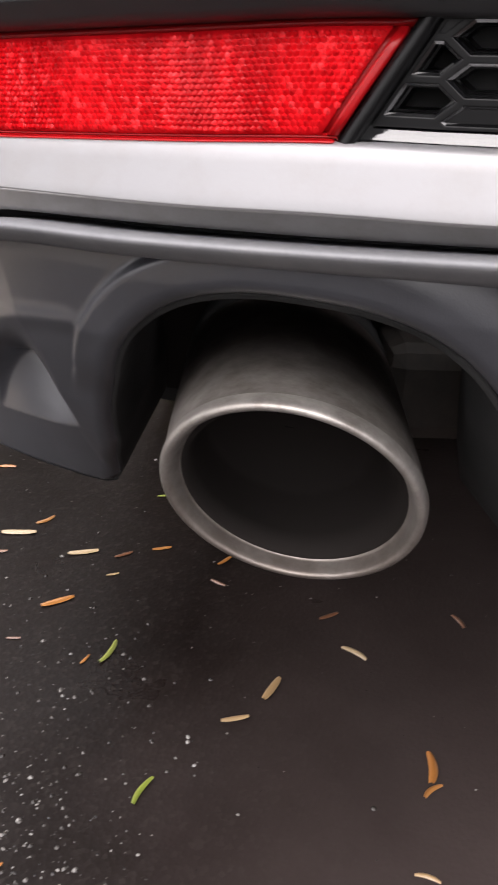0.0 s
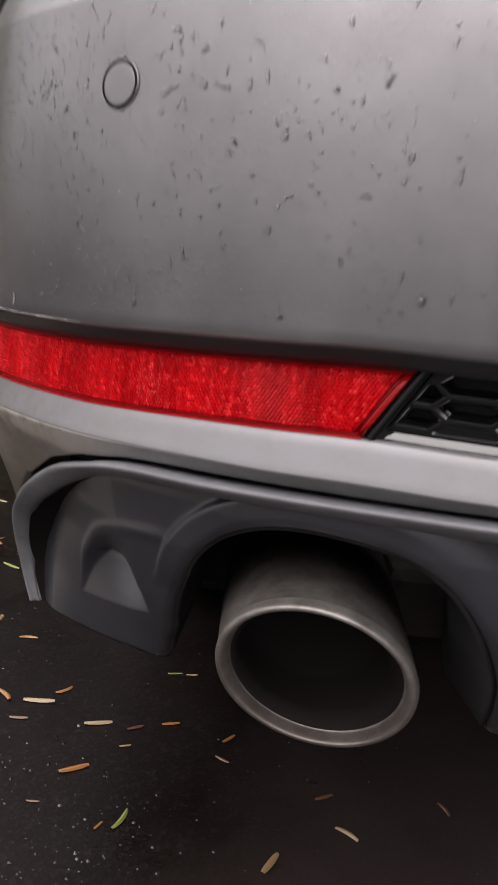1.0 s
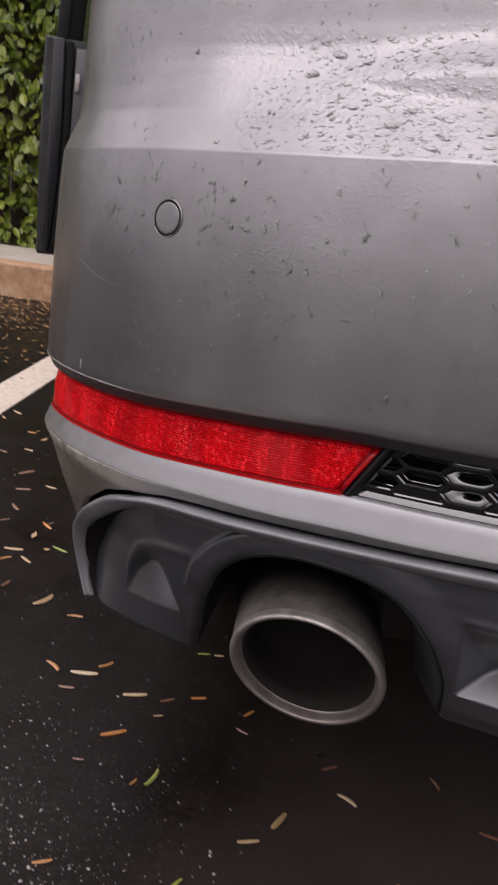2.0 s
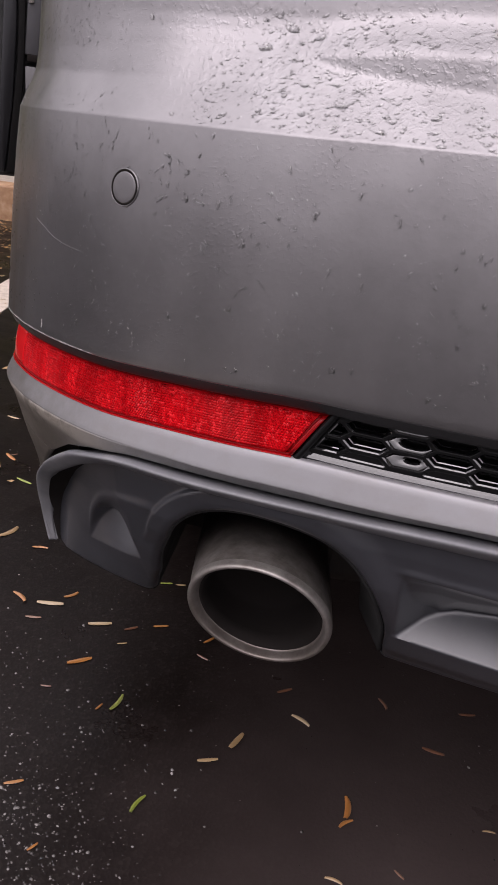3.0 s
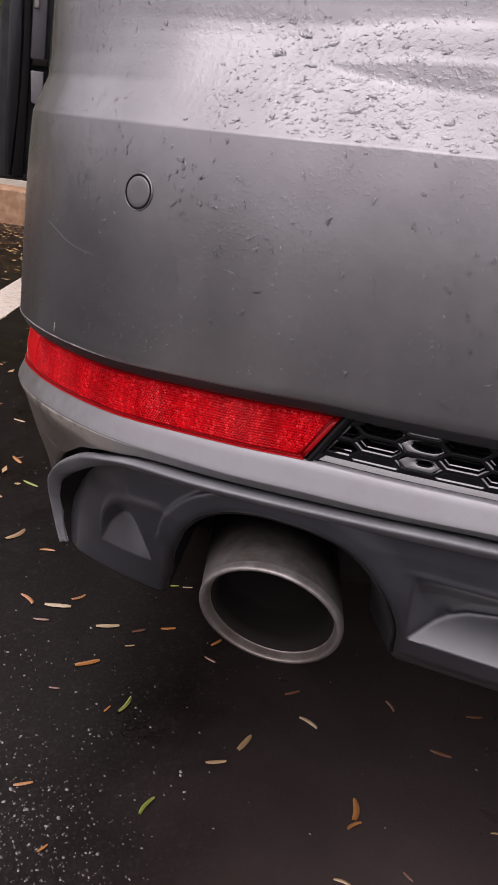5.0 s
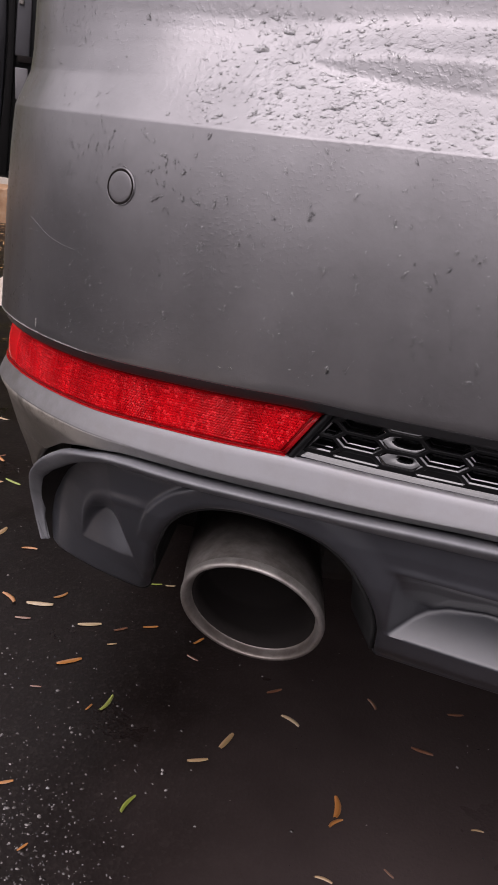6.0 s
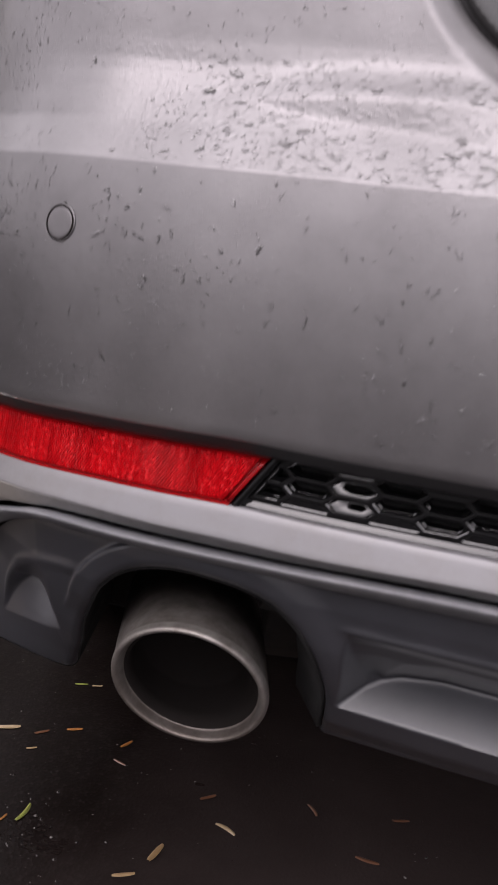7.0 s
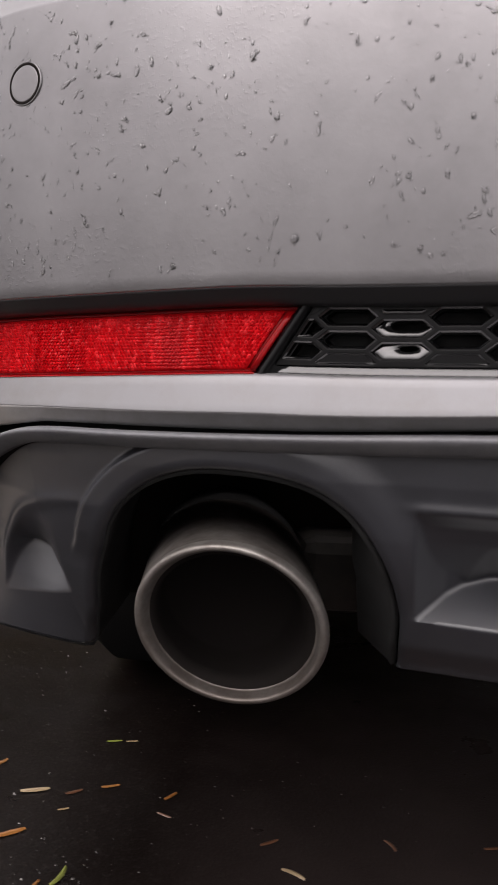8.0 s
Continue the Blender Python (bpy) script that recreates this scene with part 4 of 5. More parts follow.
def at_car(right, ahead, z):
    """A place from the car's long axis: metres to its right, ahead of the tail and up."""
    p = PLAN[-1] + AXIS * ahead + Vector((AXIS.y, -AXIS.x)) * right
    return Vector((p.x, p.y, z))


q = at_car(0, 2.05, 0.36)
part("underbody", box_bm(q.x, q.y, q.z, 1.62, 3.5, 0.05, 0.01, CAR_TURN), SOOT, car)
q = at_car(0, 0.27, 0.52)
part("crash_beam", box_bm(q.x, q.y, q.z, 1.40, 0.10, 0.16, 0.02, CAR_TURN), SOOT, car)
# added black panels stand in for the darkness behind the tailpipe arches
for right in (-0.61, 0.61):
    q = at_car(right, 0.30, 0.43)
    part("added_dark_backing", box_bm(q.x, q.y, q.z, 0.42, 0.02, 0.24, 0.004, CAR_TURN), BORE, car)
q = at_car(-0.62, 0.50, 0.45)
part("silencer", box_bm(q.x, q.y, q.z, 0.34, 0.36, 0.13, 0.04, CAR_TURN), SOOT, car)
part("heat_shield", box_bm(0.018, 0.170, 0.360, 0.075, 0.05, 0.050, 0.010, CAR_TURN + 12), RUST, car, "brownish heat shield above the tailpipe")

# body shell above and ahead of the bumper
shell_rows = ((0.805, -0.055), (0.95, -0.065), (1.0, -0.075))
us = spread(-0.425, 2 * MID + 0.425, -0.3, 0.2, 0.02, 0.04)
verts = []
for z, o in shell_rows:
    for u in us:
        verts.append(tail(u, lerp_table(z, UPPER_CORNER) + (o + 0.055) - 0.012 - 0.042 * smooth01(-0.27, -0.07, fold(u)), z))
shell = thicken(mesh_object("tailgate", verts, grid_faces(len(shell_rows), len(us)), PAINT, True, car), 0.004)
HALF = 0.905
FLANK = ((0.30, -0.05), (0.40, -0.012), (0.55, 0.0), (0.70, 0.006), (0.82, -0.004), (0.95, -0.022), (1.0, -0.035))
ROOF = ((0.30, 1.02), (0.42, 1.24), (0.56, 1.44), (0.75, 1.56), (1.2, 1.60), (1.9, 1.59), (2.35, 1.50), (2.75, 1.24), (3.05, 1.0))


def nose(ahead):
    return 1.0 - 0.32 * max(0.0, (ahead - 3.3) / 0.65) ** 2.2


def flank(name, a0, a1, side, z_from=0.30):
    rows = [r for r in FLANK if r[0] >= z_from]
    steps = [a0 + (a1 - a0) * k / 12 for k in range(13)]
    verts = [at_car(side * (HALF + o) * nose(a), a, z * (1 - 0.14 * max(0.0, a - 3.0)) if z > 0.8 else z) for z, o in rows for a in steps]
    return thicken(mesh_object(name, verts, grid_faces(len(rows), 13), PAINT, True, car), 0.004, -side)


flank("quarter_panel", 0.40, 1.25, -1)
flank("front_side", 2.10, 3.95, -1)
flank("quarter_panel", 0.40, 1.25, 1)
flank("rear_side", 1.25, 2.10, 1)
flank("front_side", 2.10, 3.95, 1)
verts = [at_car(-(HALF + o), a, z) for z, o in ((0.30, -0.05), (0.36, -0.02), (0.40, -0.02), (0.405, -0.10)) for a in (1.25, 1.7, 2.10)]
thicken(mesh_object("sill", verts, grid_faces(4, 3), PAINT, True, car), 0.004, 1.0)
# cabin: pillars and roof in paint, glass between
steps = [0.30 + 2.75 * k / 34 for k in range(35)]


def cabin_ring(a):
    top = lerp_table(a, ROOF)
    out = []
    for f, w in ((0.0, HALF - 0.035), (0.35, HALF - 0.10), (0.7, HALF - 0.185), (0.86, HALF - 0.24), (0.95, HALF - 0.32), (1.0, HALF - 0.48), (1.005, 0.0)):
        z = 1.0 + (top - 1.0) * f
        out.append((w, z))
    return out


for name, lo, hi, mat, words in (("side_glass", 0, 2, TINTED, "dark side windows"), ("roof", 2, 6, PAINT, "grey painted roof")):
    for side in (-1, 1):
        verts = []
        for k in range(lo, hi + 1):
            for a in steps:
                w, z = cabin_ring(a)[k]
                verts.append(at_car(side * w, a, z))
        thicken(mesh_object(name, verts, grid_faces(hi + 1 - lo, len(steps)), mat, True, car, words), 0.004, -side)
verts = []
for k in range(9):
    a = 3.0 + 0.95 * k / 8
    for j in range(9):
        f = -1 + j / 4
        verts.append(at_car(f * (HALF - 0.03) * nose(a), a, (1.0 + 0.03 * (1 - f * f)) * (1 - 0.14 * max(0.0, a - 3.0))))
thicken(mesh_object("bonnet", verts, grid_faces(9, 9), PAINT, True, car), 0.004)
verts = []
for z in (0.30, 0.45, 0.6, 0.75, 0.868):
    for j in range(9):
        f = -1 + j / 4
        verts.append(at_car(f * HALF * nose(3.95), 3.95 + 0.10 * (1 - f * f) + 0.02 * (0.87 - z), z))
thicken(mesh_object("front_bumper", verts, grid_faces(5, 9), PAINT, True, car), 0.004)
q = at_car(0, 1.7, 0.66)
part("cabin_floor", box_bm(q.x, q.y, 0.42, 1.55, 2.2, 0.06, 0.01, CAR_TURN), SOOT, car)
for ahead, right in ((1.35, 0.0), (2.25, -0.38), (2.25, 0.38)):
    q = at_car(right, ahead, 0.0)
    wide = 1.3 if right == 0.0 else 0.5
    bm = box_bm(q.x, q.y, 0.58, wide, 0.5, 0.22, 0.05, CAR_TURN)
    q = at_car(right, ahead - 0.27, 0.0)
    back = box_bm(q.x, q.y, 0.9, wide, 0.14, 0.7, 0.05, CAR_TURN)
    me = bpy.data.meshes.new("seat_back")
    back.to_mesh(me)
    back.free()
    bm.from_mesh(me)
    bpy.data.meshes.remove(me)
    part("seat", bm, SOOT, car, "dark seat")


# rear wheels
def wheel(right, ahead=1.04):
    w = tagged(new("wheel"), "dark alloy wheel with a black tyre")
    w.parent = car
    m = Matrix.Translation(at_car(right, ahead, 0.35)) @ pose(0, 0, 0, 0, 0, CAR_TURN) @ pose(0, 0, 0, 0, 90, 0)
    v, f = revolve(((0.24, -0.10), (0.30, -0.115), (0.335, -0.11), (0.35, -0.09), (0.35, 0.09), (0.335, 0.11), (0.30, 0.115), (0.24, 0.10)), m, 64)
    mesh_object("tyre", v, f, RUBBER, True, w)
    v, f = revolve(((0.245, 0.10), (0.23, 0.09), (0.21, 0.05), (0.06, 0.07), (0.01, 0.075), (0.01, -0.075), (0.06, -0.07), (0.21, -0.05), (0.23, -0.09), (0.245, -0.10)), m, 64)
    mesh_object("rim", v, f, RIM, True, w)


wheel(-0.78)
wheel(0.78)
wheel(-0.78, 3.2)
wheel(0.78, 3.2)

# lamp in its recess
us = spread(0.02, 0.50, 0.0, 0.15, 0.003, 0.015)
zs = [0.740 + 0.004 * k for k in range(31)]
lamp = tagged(new("tail_lamp"), "dark tinted lamp set into a recess")
lamp.parent = car
thicken(mesh_object("lens", [tail(u, -0.058 - 0.012 * smooth01(-0.022, -0.004, lamp_distance(u, z - lift(u) - climb(u))), z - climb(u)) for z in zs for u in us], grid_faces(len(zs), len(us)), BLACK, True, lamp), 0.003)


# open rear door on the left side
def build_door():
    hinge_m = Matrix.Translation(DOOR_EDGE) @ pose(0, 0, 0, 0, 0, DOOR_TURN) @ Matrix.Scale(DOOR_SCALE, 4)
    door = tagged(new("rear_door"), "open rear door with dark grey edge and black seals")
    door.parent = car

    def slab(name, rows, thick, y, mat, label="", bevel=0.006):
        bm = bmesh.new()
        left = [bm.verts.new((x, y, z)) for x, z in rows]
        face = bm.faces.new(left)
        ext = bmesh.ops.extrude_face_region(bm, geom=[face])
        bmesh.ops.translate(bm, vec=(0, thick, 0), verts=[e for e in ext["geom"] if isinstance(e, bmesh.types.BMVert)])
        bmesh.ops.recalc_face_normals(bm, faces=bm.faces)
        bmesh.ops.bevel(bm, geom=bm.edges[:], offset=bevel, segments=2, affect="EDGES", profile=0.5)
        bmesh.ops.transform(bm, matrix=hinge_m, verts=bm.verts)
        return part(name, bm, mat, door, label, True)

    slab("outer_skin", ((-0.004, 0.0), (0.98, 0.0), (1.04, 0.1), (1.04, 0.78), (-0.012, 0.78), (-0.012, 0.3)), 0.03, 0.10, DOOR_PAINT)
    slab("edge_channel", ((0.024, 0.02), (0.044, 0.02), (0.064, 0.25), (0.070, 0.5), (0.064, 0.77), (0.022, 0.77), (0.020, 0.3)), 0.07, 0.026, DOOR_PAINT, "dark grey painted door edge")
    slab("lining", ((0.004, 0.010), (0.95, 0.010), (0.99, 0.12), (0.99, 0.77), (-0.004, 0.77), (-0.006, 0.3)), 0.05, 0.045, SOOT, "black inner panel")
    slab("seal", ((0.050, 0.02), (0.090, 0.02), (0.098, 0.4), (0.094, 0.76), (0.072, 0.76), (0.076, 0.4)), 0.03, 0.014, RUBBER, "black rubber seal", 0.004)
    slab("lower_seal", ((0.088, 0.008), (0.97, 0.008), (0.97, 0.032), (0.088, 0.032)), 0.03, 0.016, RUBBER, "black rubber seal", 0.004)
    slab("lock_plate", ((0.098, 0.43), (0.150, 0.43), (0.152, 0.74), (0.104, 0.74)), 0.02, 0.020, PLATE, "grey lock plate", 0.004)
    slab("latch_slot", ((0.108, 0.408), (0.160, 0.408), (0.160, 0.432), (0.108, 0.432)), 0.02, 0.010, BORE, "black latch slot", 0.003)
    slab("latch", ((0.106, 0.595), (0.124, 0.595), (0.124, 0.655), (0.106, 0.655)), 0.02, 0.006, RIM, "bright steel latch", 0.003)
    slab("bump_stop", ((0.108, 0.285), (0.150, 0.270), (0.148, 0.392), (0.102, 0.392)), 0.03, 0.012, PALE, "pale grey bump stop", 0.005)
    slab("trim_panel", ((0.162, 0.40), (0.90, 0.40), (0.90, 0.86), (0.24, 0.86), (0.18, 0.78)), 0.05, -0.012, BLACK, "gloss black trim panel")
    slab("window_frame", ((0.030, 0.77), (0.072, 0.77), (0.112, 1.55), (0.072, 1.55)), 0.05, 0.05, DOOR_PAINT)
    slab("window_seal", ((0.070, 0.77), (0.122, 0.77), (0.160, 1.55), (0.110, 1.55)), 0.03, 0.056, RUBBER, "black rubber seal")
    slab("window_pane", ((0.122, 0.77), (0.95, 0.77), (0.85, 1.50), (0.158, 1.50)), 0.004, 0.07, TINTED, "dark tinted window pane", 0.001)


DOOR_EDGE = Vector((-1.348, 1.749, 0.402))
DOOR_TURN = 29
DOOR_SCALE = 0.77
build_door()


# ---- ground, marking, kerb and hedge ----
size = 400.0
tagged(mesh_object("ground", [(-size, -size, 0), (size, -size, 0), (size, size, 0), (-size, size, 0)], [(0, 1, 2, 3)], ASPHALT, False), "dark rain-wet asphalt", "asphalt", kind="structure")

LINE_A, LINE_DIR = Vector((-1.19, 1.25)), Vector((-0.257, 0.966))
bm = bmesh.new()
side = Vector((LINE_DIR.y, -LINE_DIR.x))
quad = [LINE_A - LINE_DIR * 2.5, LINE_A + LINE_DIR * 2.6, LINE_A + LINE_DIR * 2.6 - side * 0.118, LINE_A - LINE_DIR * 2.5 - side * 0.118]
f = bm.faces.new([bm.verts.new((p.x, p.y, 0.001)) for p in quad])
ext = bmesh.ops.extrude_face_region(bm, geom=[f])
bmesh.ops.translate(bm, vec=(0, 0, 0.003), verts=[e for e in ext["geom"] if isinstance(e, bmesh.types.BMVert)])
me = bpy.data.meshes.new("parking_line")
bm.to_mesh(me)
bm.free()
me.materials.append(MARKING)
tagged(new("parking_line", me), "worn white painted parking bay line on asphalt", "road marking", kind="structure")

KERB_A = Vector((-2.20, 3.386))
KERB_DIR = Vector((0.985, 0.172)).normalized()
KERB_N = Vector((-KERB_DIR.y, KERB_DIR.x))
KERB_TURN = math.degrees(math.atan2(KERB_DIR.y, KERB_DIR.x))
kerb = tagged(new("kerb"), "wet concrete kerb edging the planted strip", "kerb", kind="structure")
stone_mesh = None
for k in range(-7, 6):
    c = KERB_A + KERB_DIR * (k * 0.92) + KERB_N * 0.075
    if stone_mesh is None:
        ob = part("kerb_stone", box_bm(0, 0, 0.075, 0.91, 0.15, 0.19, 0.012), CONCRETE, kerb)
        stone_mesh = ob.data
    else:
        ob = new("kerb_stone", stone_mesh)
        ob.parent = kerb
    ob.matrix_basis = pose(c.x, c.y, 0, 0, 0, KERB_TURN)
c = KERB_A + KERB_N * 0.555
bm = box_bm(0, 0, 0.08, 10.2, 0.80, 0.17, 0.004)
bmesh.ops.transform(bm, matrix=pose(c.x, c.y, 0, 0, 0, KERB_TURN), verts=bm.verts)
me = bpy.data.meshes.new("pavement")
bm.to_mesh(me)
bm.free()
me.materials.append(PAVING)
tagged(new("pavement", me), "pale wet concrete strip between kerb and hedge", "pavement", kind="structure")
c = KERB_A + KERB_N * 2.96
bm = box_bm(0, 0, 0.08, 10.2, 4.0, 0.16, 0.0)
bmesh.ops.transform(bm, matrix=pose(c.x, c.y, 0, 0, 0, KERB_TURN), verts=bm.verts)
me = bpy.data.meshes.new("planting_bed")
bm.to_mesh(me)
bm.free()
me.materials.append(SOIL)
tagged(new("planting_bed", me), "dark soil bed behind the kerb", "soil", kind="structure")

rng = random.Random(4)


def build_hedge():
    hedge = tagged(new("hedge"), "dense green clipped hedge behind the kerb", "hedge", kind="stuff")
    verts, faces = [], []
    for _ in range(36000):
        along = rng.uniform(-6.0, 2.6)
        z = 0.16 + rng.random() ** 0.9 * 3.3
        wob = 0.10 * noise.noise(Vector((along * 1.7, z * 2.0, 3.0))) + 0.05 * noise.noise(Vector((along * 6, z * 6, 8.0)))
        depth = 1.12 + 2.3 * wob + abs(rng.gauss(0, 0.09)) - 0.10 * smooth01(0.9, 0.1, z)
        c = KERB_A + KERB_DIR * along + KERB_N * depth
        ln, wd = rng.uniform(0.045, 0.10), rng.uniform(0.03, 0.06)
        m = Matrix.Translation((c.x, c.y, z)) @ pose(0, 0, 0, rng.gauss(-55, 28), rng.gauss(0, 28), KERB_TURN + rng.gauss(180, 45))
        s = len(verts)
        for x, y, h in ((-0.5, 0, 0), (-0.15, 0.5, 0.10), (0.25, 0.42, 0.08), (0.5, 0, -0.05), (0.25, -0.42, 0.08), (-0.15, -0.5, 0.10), (0.0, 0, -0.02)):
            verts.append(m @ Vector((y * wd, x * ln, h * ln)))
        faces.extend([(s + 6, s + a, s + b) for a, b in ((0, 1), (1, 2), (2, 3), (3, 4), (4, 5), (5, 0))])
    mesh_object("leaves", verts, faces, HEDGE, False, hedge)
    bm = bmesh.new()
    for _ in range(150):
        along = rng.uniform(-5.9, 2.5)
        c = KERB_A + KERB_DIR * along + KERB_N * rng.uniform(1.25, 1.5)
        r = bmesh.ops.create_cone(bm, segments=5, radius1=0.012, radius2=0.004, depth=3.2)
        bmesh.ops.transform(bm, matrix=pose(c.x, c.y, 1.7, rng.gauss(0, 9), rng.gauss(0, 9), 0), verts=r["verts"])
    part("stems", bm, TWIG, hedge)
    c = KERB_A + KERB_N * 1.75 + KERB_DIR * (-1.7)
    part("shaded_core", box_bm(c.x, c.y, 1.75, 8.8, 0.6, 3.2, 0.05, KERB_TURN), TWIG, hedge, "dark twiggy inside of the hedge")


build_hedge()


# ---- fallen leaflets ----
def leaf_mesh(name, mat, bend, curl):
    verts, rows = [], 9
    for i in range(rows):
        t = i / (rows - 1)
        w = 0.112 * max(0.30, math.sin(math.pi * (0.05 + 0.90 * t)) ** 0.32)
        for side, h in ((-1, 0.0), (-0.6, 0.055), (0, 0.085), (0.6, 0.055), (1, 0.0)):
            verts.append((side * w + bend * (t - 0.5) ** 2, t - 0.5, h * w / 0.088 + curl * (2 * t - 1) ** 2 + 0.012))
    me = bpy.data.meshes.new(name)
    me.from_pydata(verts, [], grid_faces(rows, 5))
    me.shade_smooth()
    me.materials.append(mat)
    return me


LEAVES = {}
for key, mat, words in (("tan", TAN, "dry tan leaflet lying on wet asphalt"), ("orange", ORANGE, "orange brown leaflet lying on wet asphalt"),
                        ("green", GREEN, "yellow green leaflet lying on wet asphalt"), ("russet", RUSSET, "dark russet leaflet lying on wet asphalt")):
    LEAVES[key] = ([leaf_mesh("fallen_leaf", mat, b, c) for b, c in ((0.0, 0.03), (0.5, 0.05), (-0.35, 0.02))], words)


def leaf(x, y, length, turn, key, shape=0, wide=1.0):
    meshes, words = LEAVES[key]
    ob = tagged(new("fallen_leaf", meshes[shape]), words, "leaf", "fallen leaves on the asphalt")
    ob.matrix_basis = pose(x, y, 0.001, 0, 0, turn) @ Matrix.Diagonal((length * wide, length, length * 0.7, 1))
    return ob


leaf(-0.157, 0.178, 0.028, -9, "green", 1, 0.72)
leaf(-0.242, 0.314, 0.032, -4, "green", 2, 0.72)
leaf(-0.091, 0.315, 0.031, -12, "tan", 0)
leaf(-0.111, 0.271, 0.024, -59, "tan", 0)
leaf(-0.029, 0.387, 0.027, -113, "tan", 1)
leaf(0.052, 0.247, 0.020, -35, "orange", 1)
leaf(0.052, 0.269, 0.032, 9, "orange", 2)
leaf(-0.321, 0.367, 0.033, -44, "orange", 0)
leaf(-0.418, 0.466, 0.037, -70, "tan", 0)
leaf(-0.335, 0.454, 0.032, -60, "tan", 0)
leaf(-0.259, 0.489, 0.021, -57, "orange", 0)
leaf(-0.293, 0.464, 0.020, -43, "russet", 0)
leaf(-0.461, 0.462, 0.030, -119, "orange", 1)
leaf(-0.402, 0.499, 0.024, -29, "orange", 2)
leaf(-0.421, 0.425, 0.021, -70, "russet", 0)
leaf(-0.510, 0.599, 0.024, -69, "orange", 1)
leaf(-0.259, 0.298, 0.013, -10, "orange", 0)
leaf(-0.289, 0.427, 0.013, -54, "tan", 0)
leaf(-0.296, 0.598, 0.019, -63, "green", 0, 0.72)
leaf(-0.275, 0.605, 0.015, -65, "tan", 0)
leaf(0.061, 0.466, 0.022, -143, "russet", 1)
leaf(0.130, 0.404, 0.027, -92, "russet", 0)
leaf(0.164, 0.495, 0.022, -67, "russet", 0)
leaf(0.200, 0.303, 0.014, -77, "tan", 1)
leaf(0.057, 0.171, 0.018, -93, "tan", 1)
leaf(-0.284, 0.151, 0.020, -51, "orange", 0)
leaf(-0.575, 0.615, 0.043, -13, "tan", 2)
leaf(-0.182, 0.449, 0.018, -107, "russet", 0)
leaf(-0.188, 0.489, 0.021, -24, "orange", 0)
leaf(-0.064, 0.432, 0.022, -45, "russet", 0)
leaf(-0.656, 0.795, 0.035, -104, "green", 0, 0.72)
leaf(-0.732, 0.875, 0.036, -123, "orange", 0)
leaf(-0.840, 1.060, 0.027, -94, "tan", 0)
leaf(-0.224, 0.086, 0.013, -22, "orange", 0)
leaf(0.117, 0.204, 0.013, -124, "russet", 0)
leaf(-0.333, 0.304, 0.013, -72, "russet", 0)
leaf(-0.724, 0.752, 0.033, -69, "tan", 0)
leaf(-0.717, 0.711, 0.026, -29, "orange", 1)
leaf(-0.681, 0.726, 0.031, -117, "tan", 0)
leaf(-0.658, 0.632, 0.025, 0, "russet", 0)
leaf(-0.618, 0.524, 0.019, -63, "tan", 0)
leaf(-0.550, 0.430, 0.022, -65, "orange", 0)
leaf(-0.530, 0.409, 0.020, -9, "orange", 1)
leaf(-0.474, 0.333, 0.021, 11, "orange", 0)
leaf(-0.879, 1.015, 0.031, -59, "russet", 0)
leaf(-0.833, 0.920, 0.037, -128, "russet", 0)
leaf(-0.815, 0.855, 0.022, -37, "russet", 0)
leaf(-0.825, 0.816, 0.032, 15, "russet", 0)
leaf(-0.933, 1.107, 0.041, -21, "russet", 0)
leaf(-1.018, 1.248, 0.026, -95, "tan", 0)
leaf(-1.096, 1.155, 0.024, -15, "orange", 0)
leaf(-0.996, 1.024, 0.032, -21, "russet", 0)
leaf(-1.058, 1.202, 0.026, -95, "russet", 0)
leaf(-0.736, 0.888, 0.017, -33, "russet", 0)
leaf(-1.092, 1.375, 0.025, -88, "orange", 0)
leaf(-1.223, 1.508, 0.039, -116, "tan", 0)
leaf(-0.792, 0.724, 0.015, -74, "tan", 0)


# ---- leaf litter, thicker towards the kerb ----
def build_litter():
    verts, faces = [], []
    for _ in range(4200):
        r = rng.expovariate(2.7)
        along = rng.gauss(0.1, 1.5)
        c = KERB_A + KERB_DIR * along - KERB_N * (0.01 + 1.9 * r)
        if c.x > -0.55 + 0.25 * rng.gauss(0, 1) or (c.x > -0.6 and c.y > 0.2):
            continue
        ln = rng.uniform(0.012, 0.032)
        wd = ln * rng.uniform(0.28, 0.6)
        m = Matrix.Translation((c.x, c.y, 0.004)) @ pose(0, 0, 0, rng.gauss(0, 8), rng.gauss(0, 8), rng.uniform(0, 360))
        s = len(verts)
        for x, y, h in ((-0.5, 0, 0.05), (0, 0.5, 0.0), (0.5, 0, 0.08), (0, -0.5, 0.0)):
            verts.append(m @ Vector((x * ln, y * wd, h * ln)))
        faces.extend([(s, s + 1, s + 3), (s + 1, s + 2, s + 3)])
    tagged(mesh_object("leaf_litter", verts, faces, LITTER, False), "small wet fallen leaves scattered near the kerb", "leaves", kind="stuff")


build_litter()


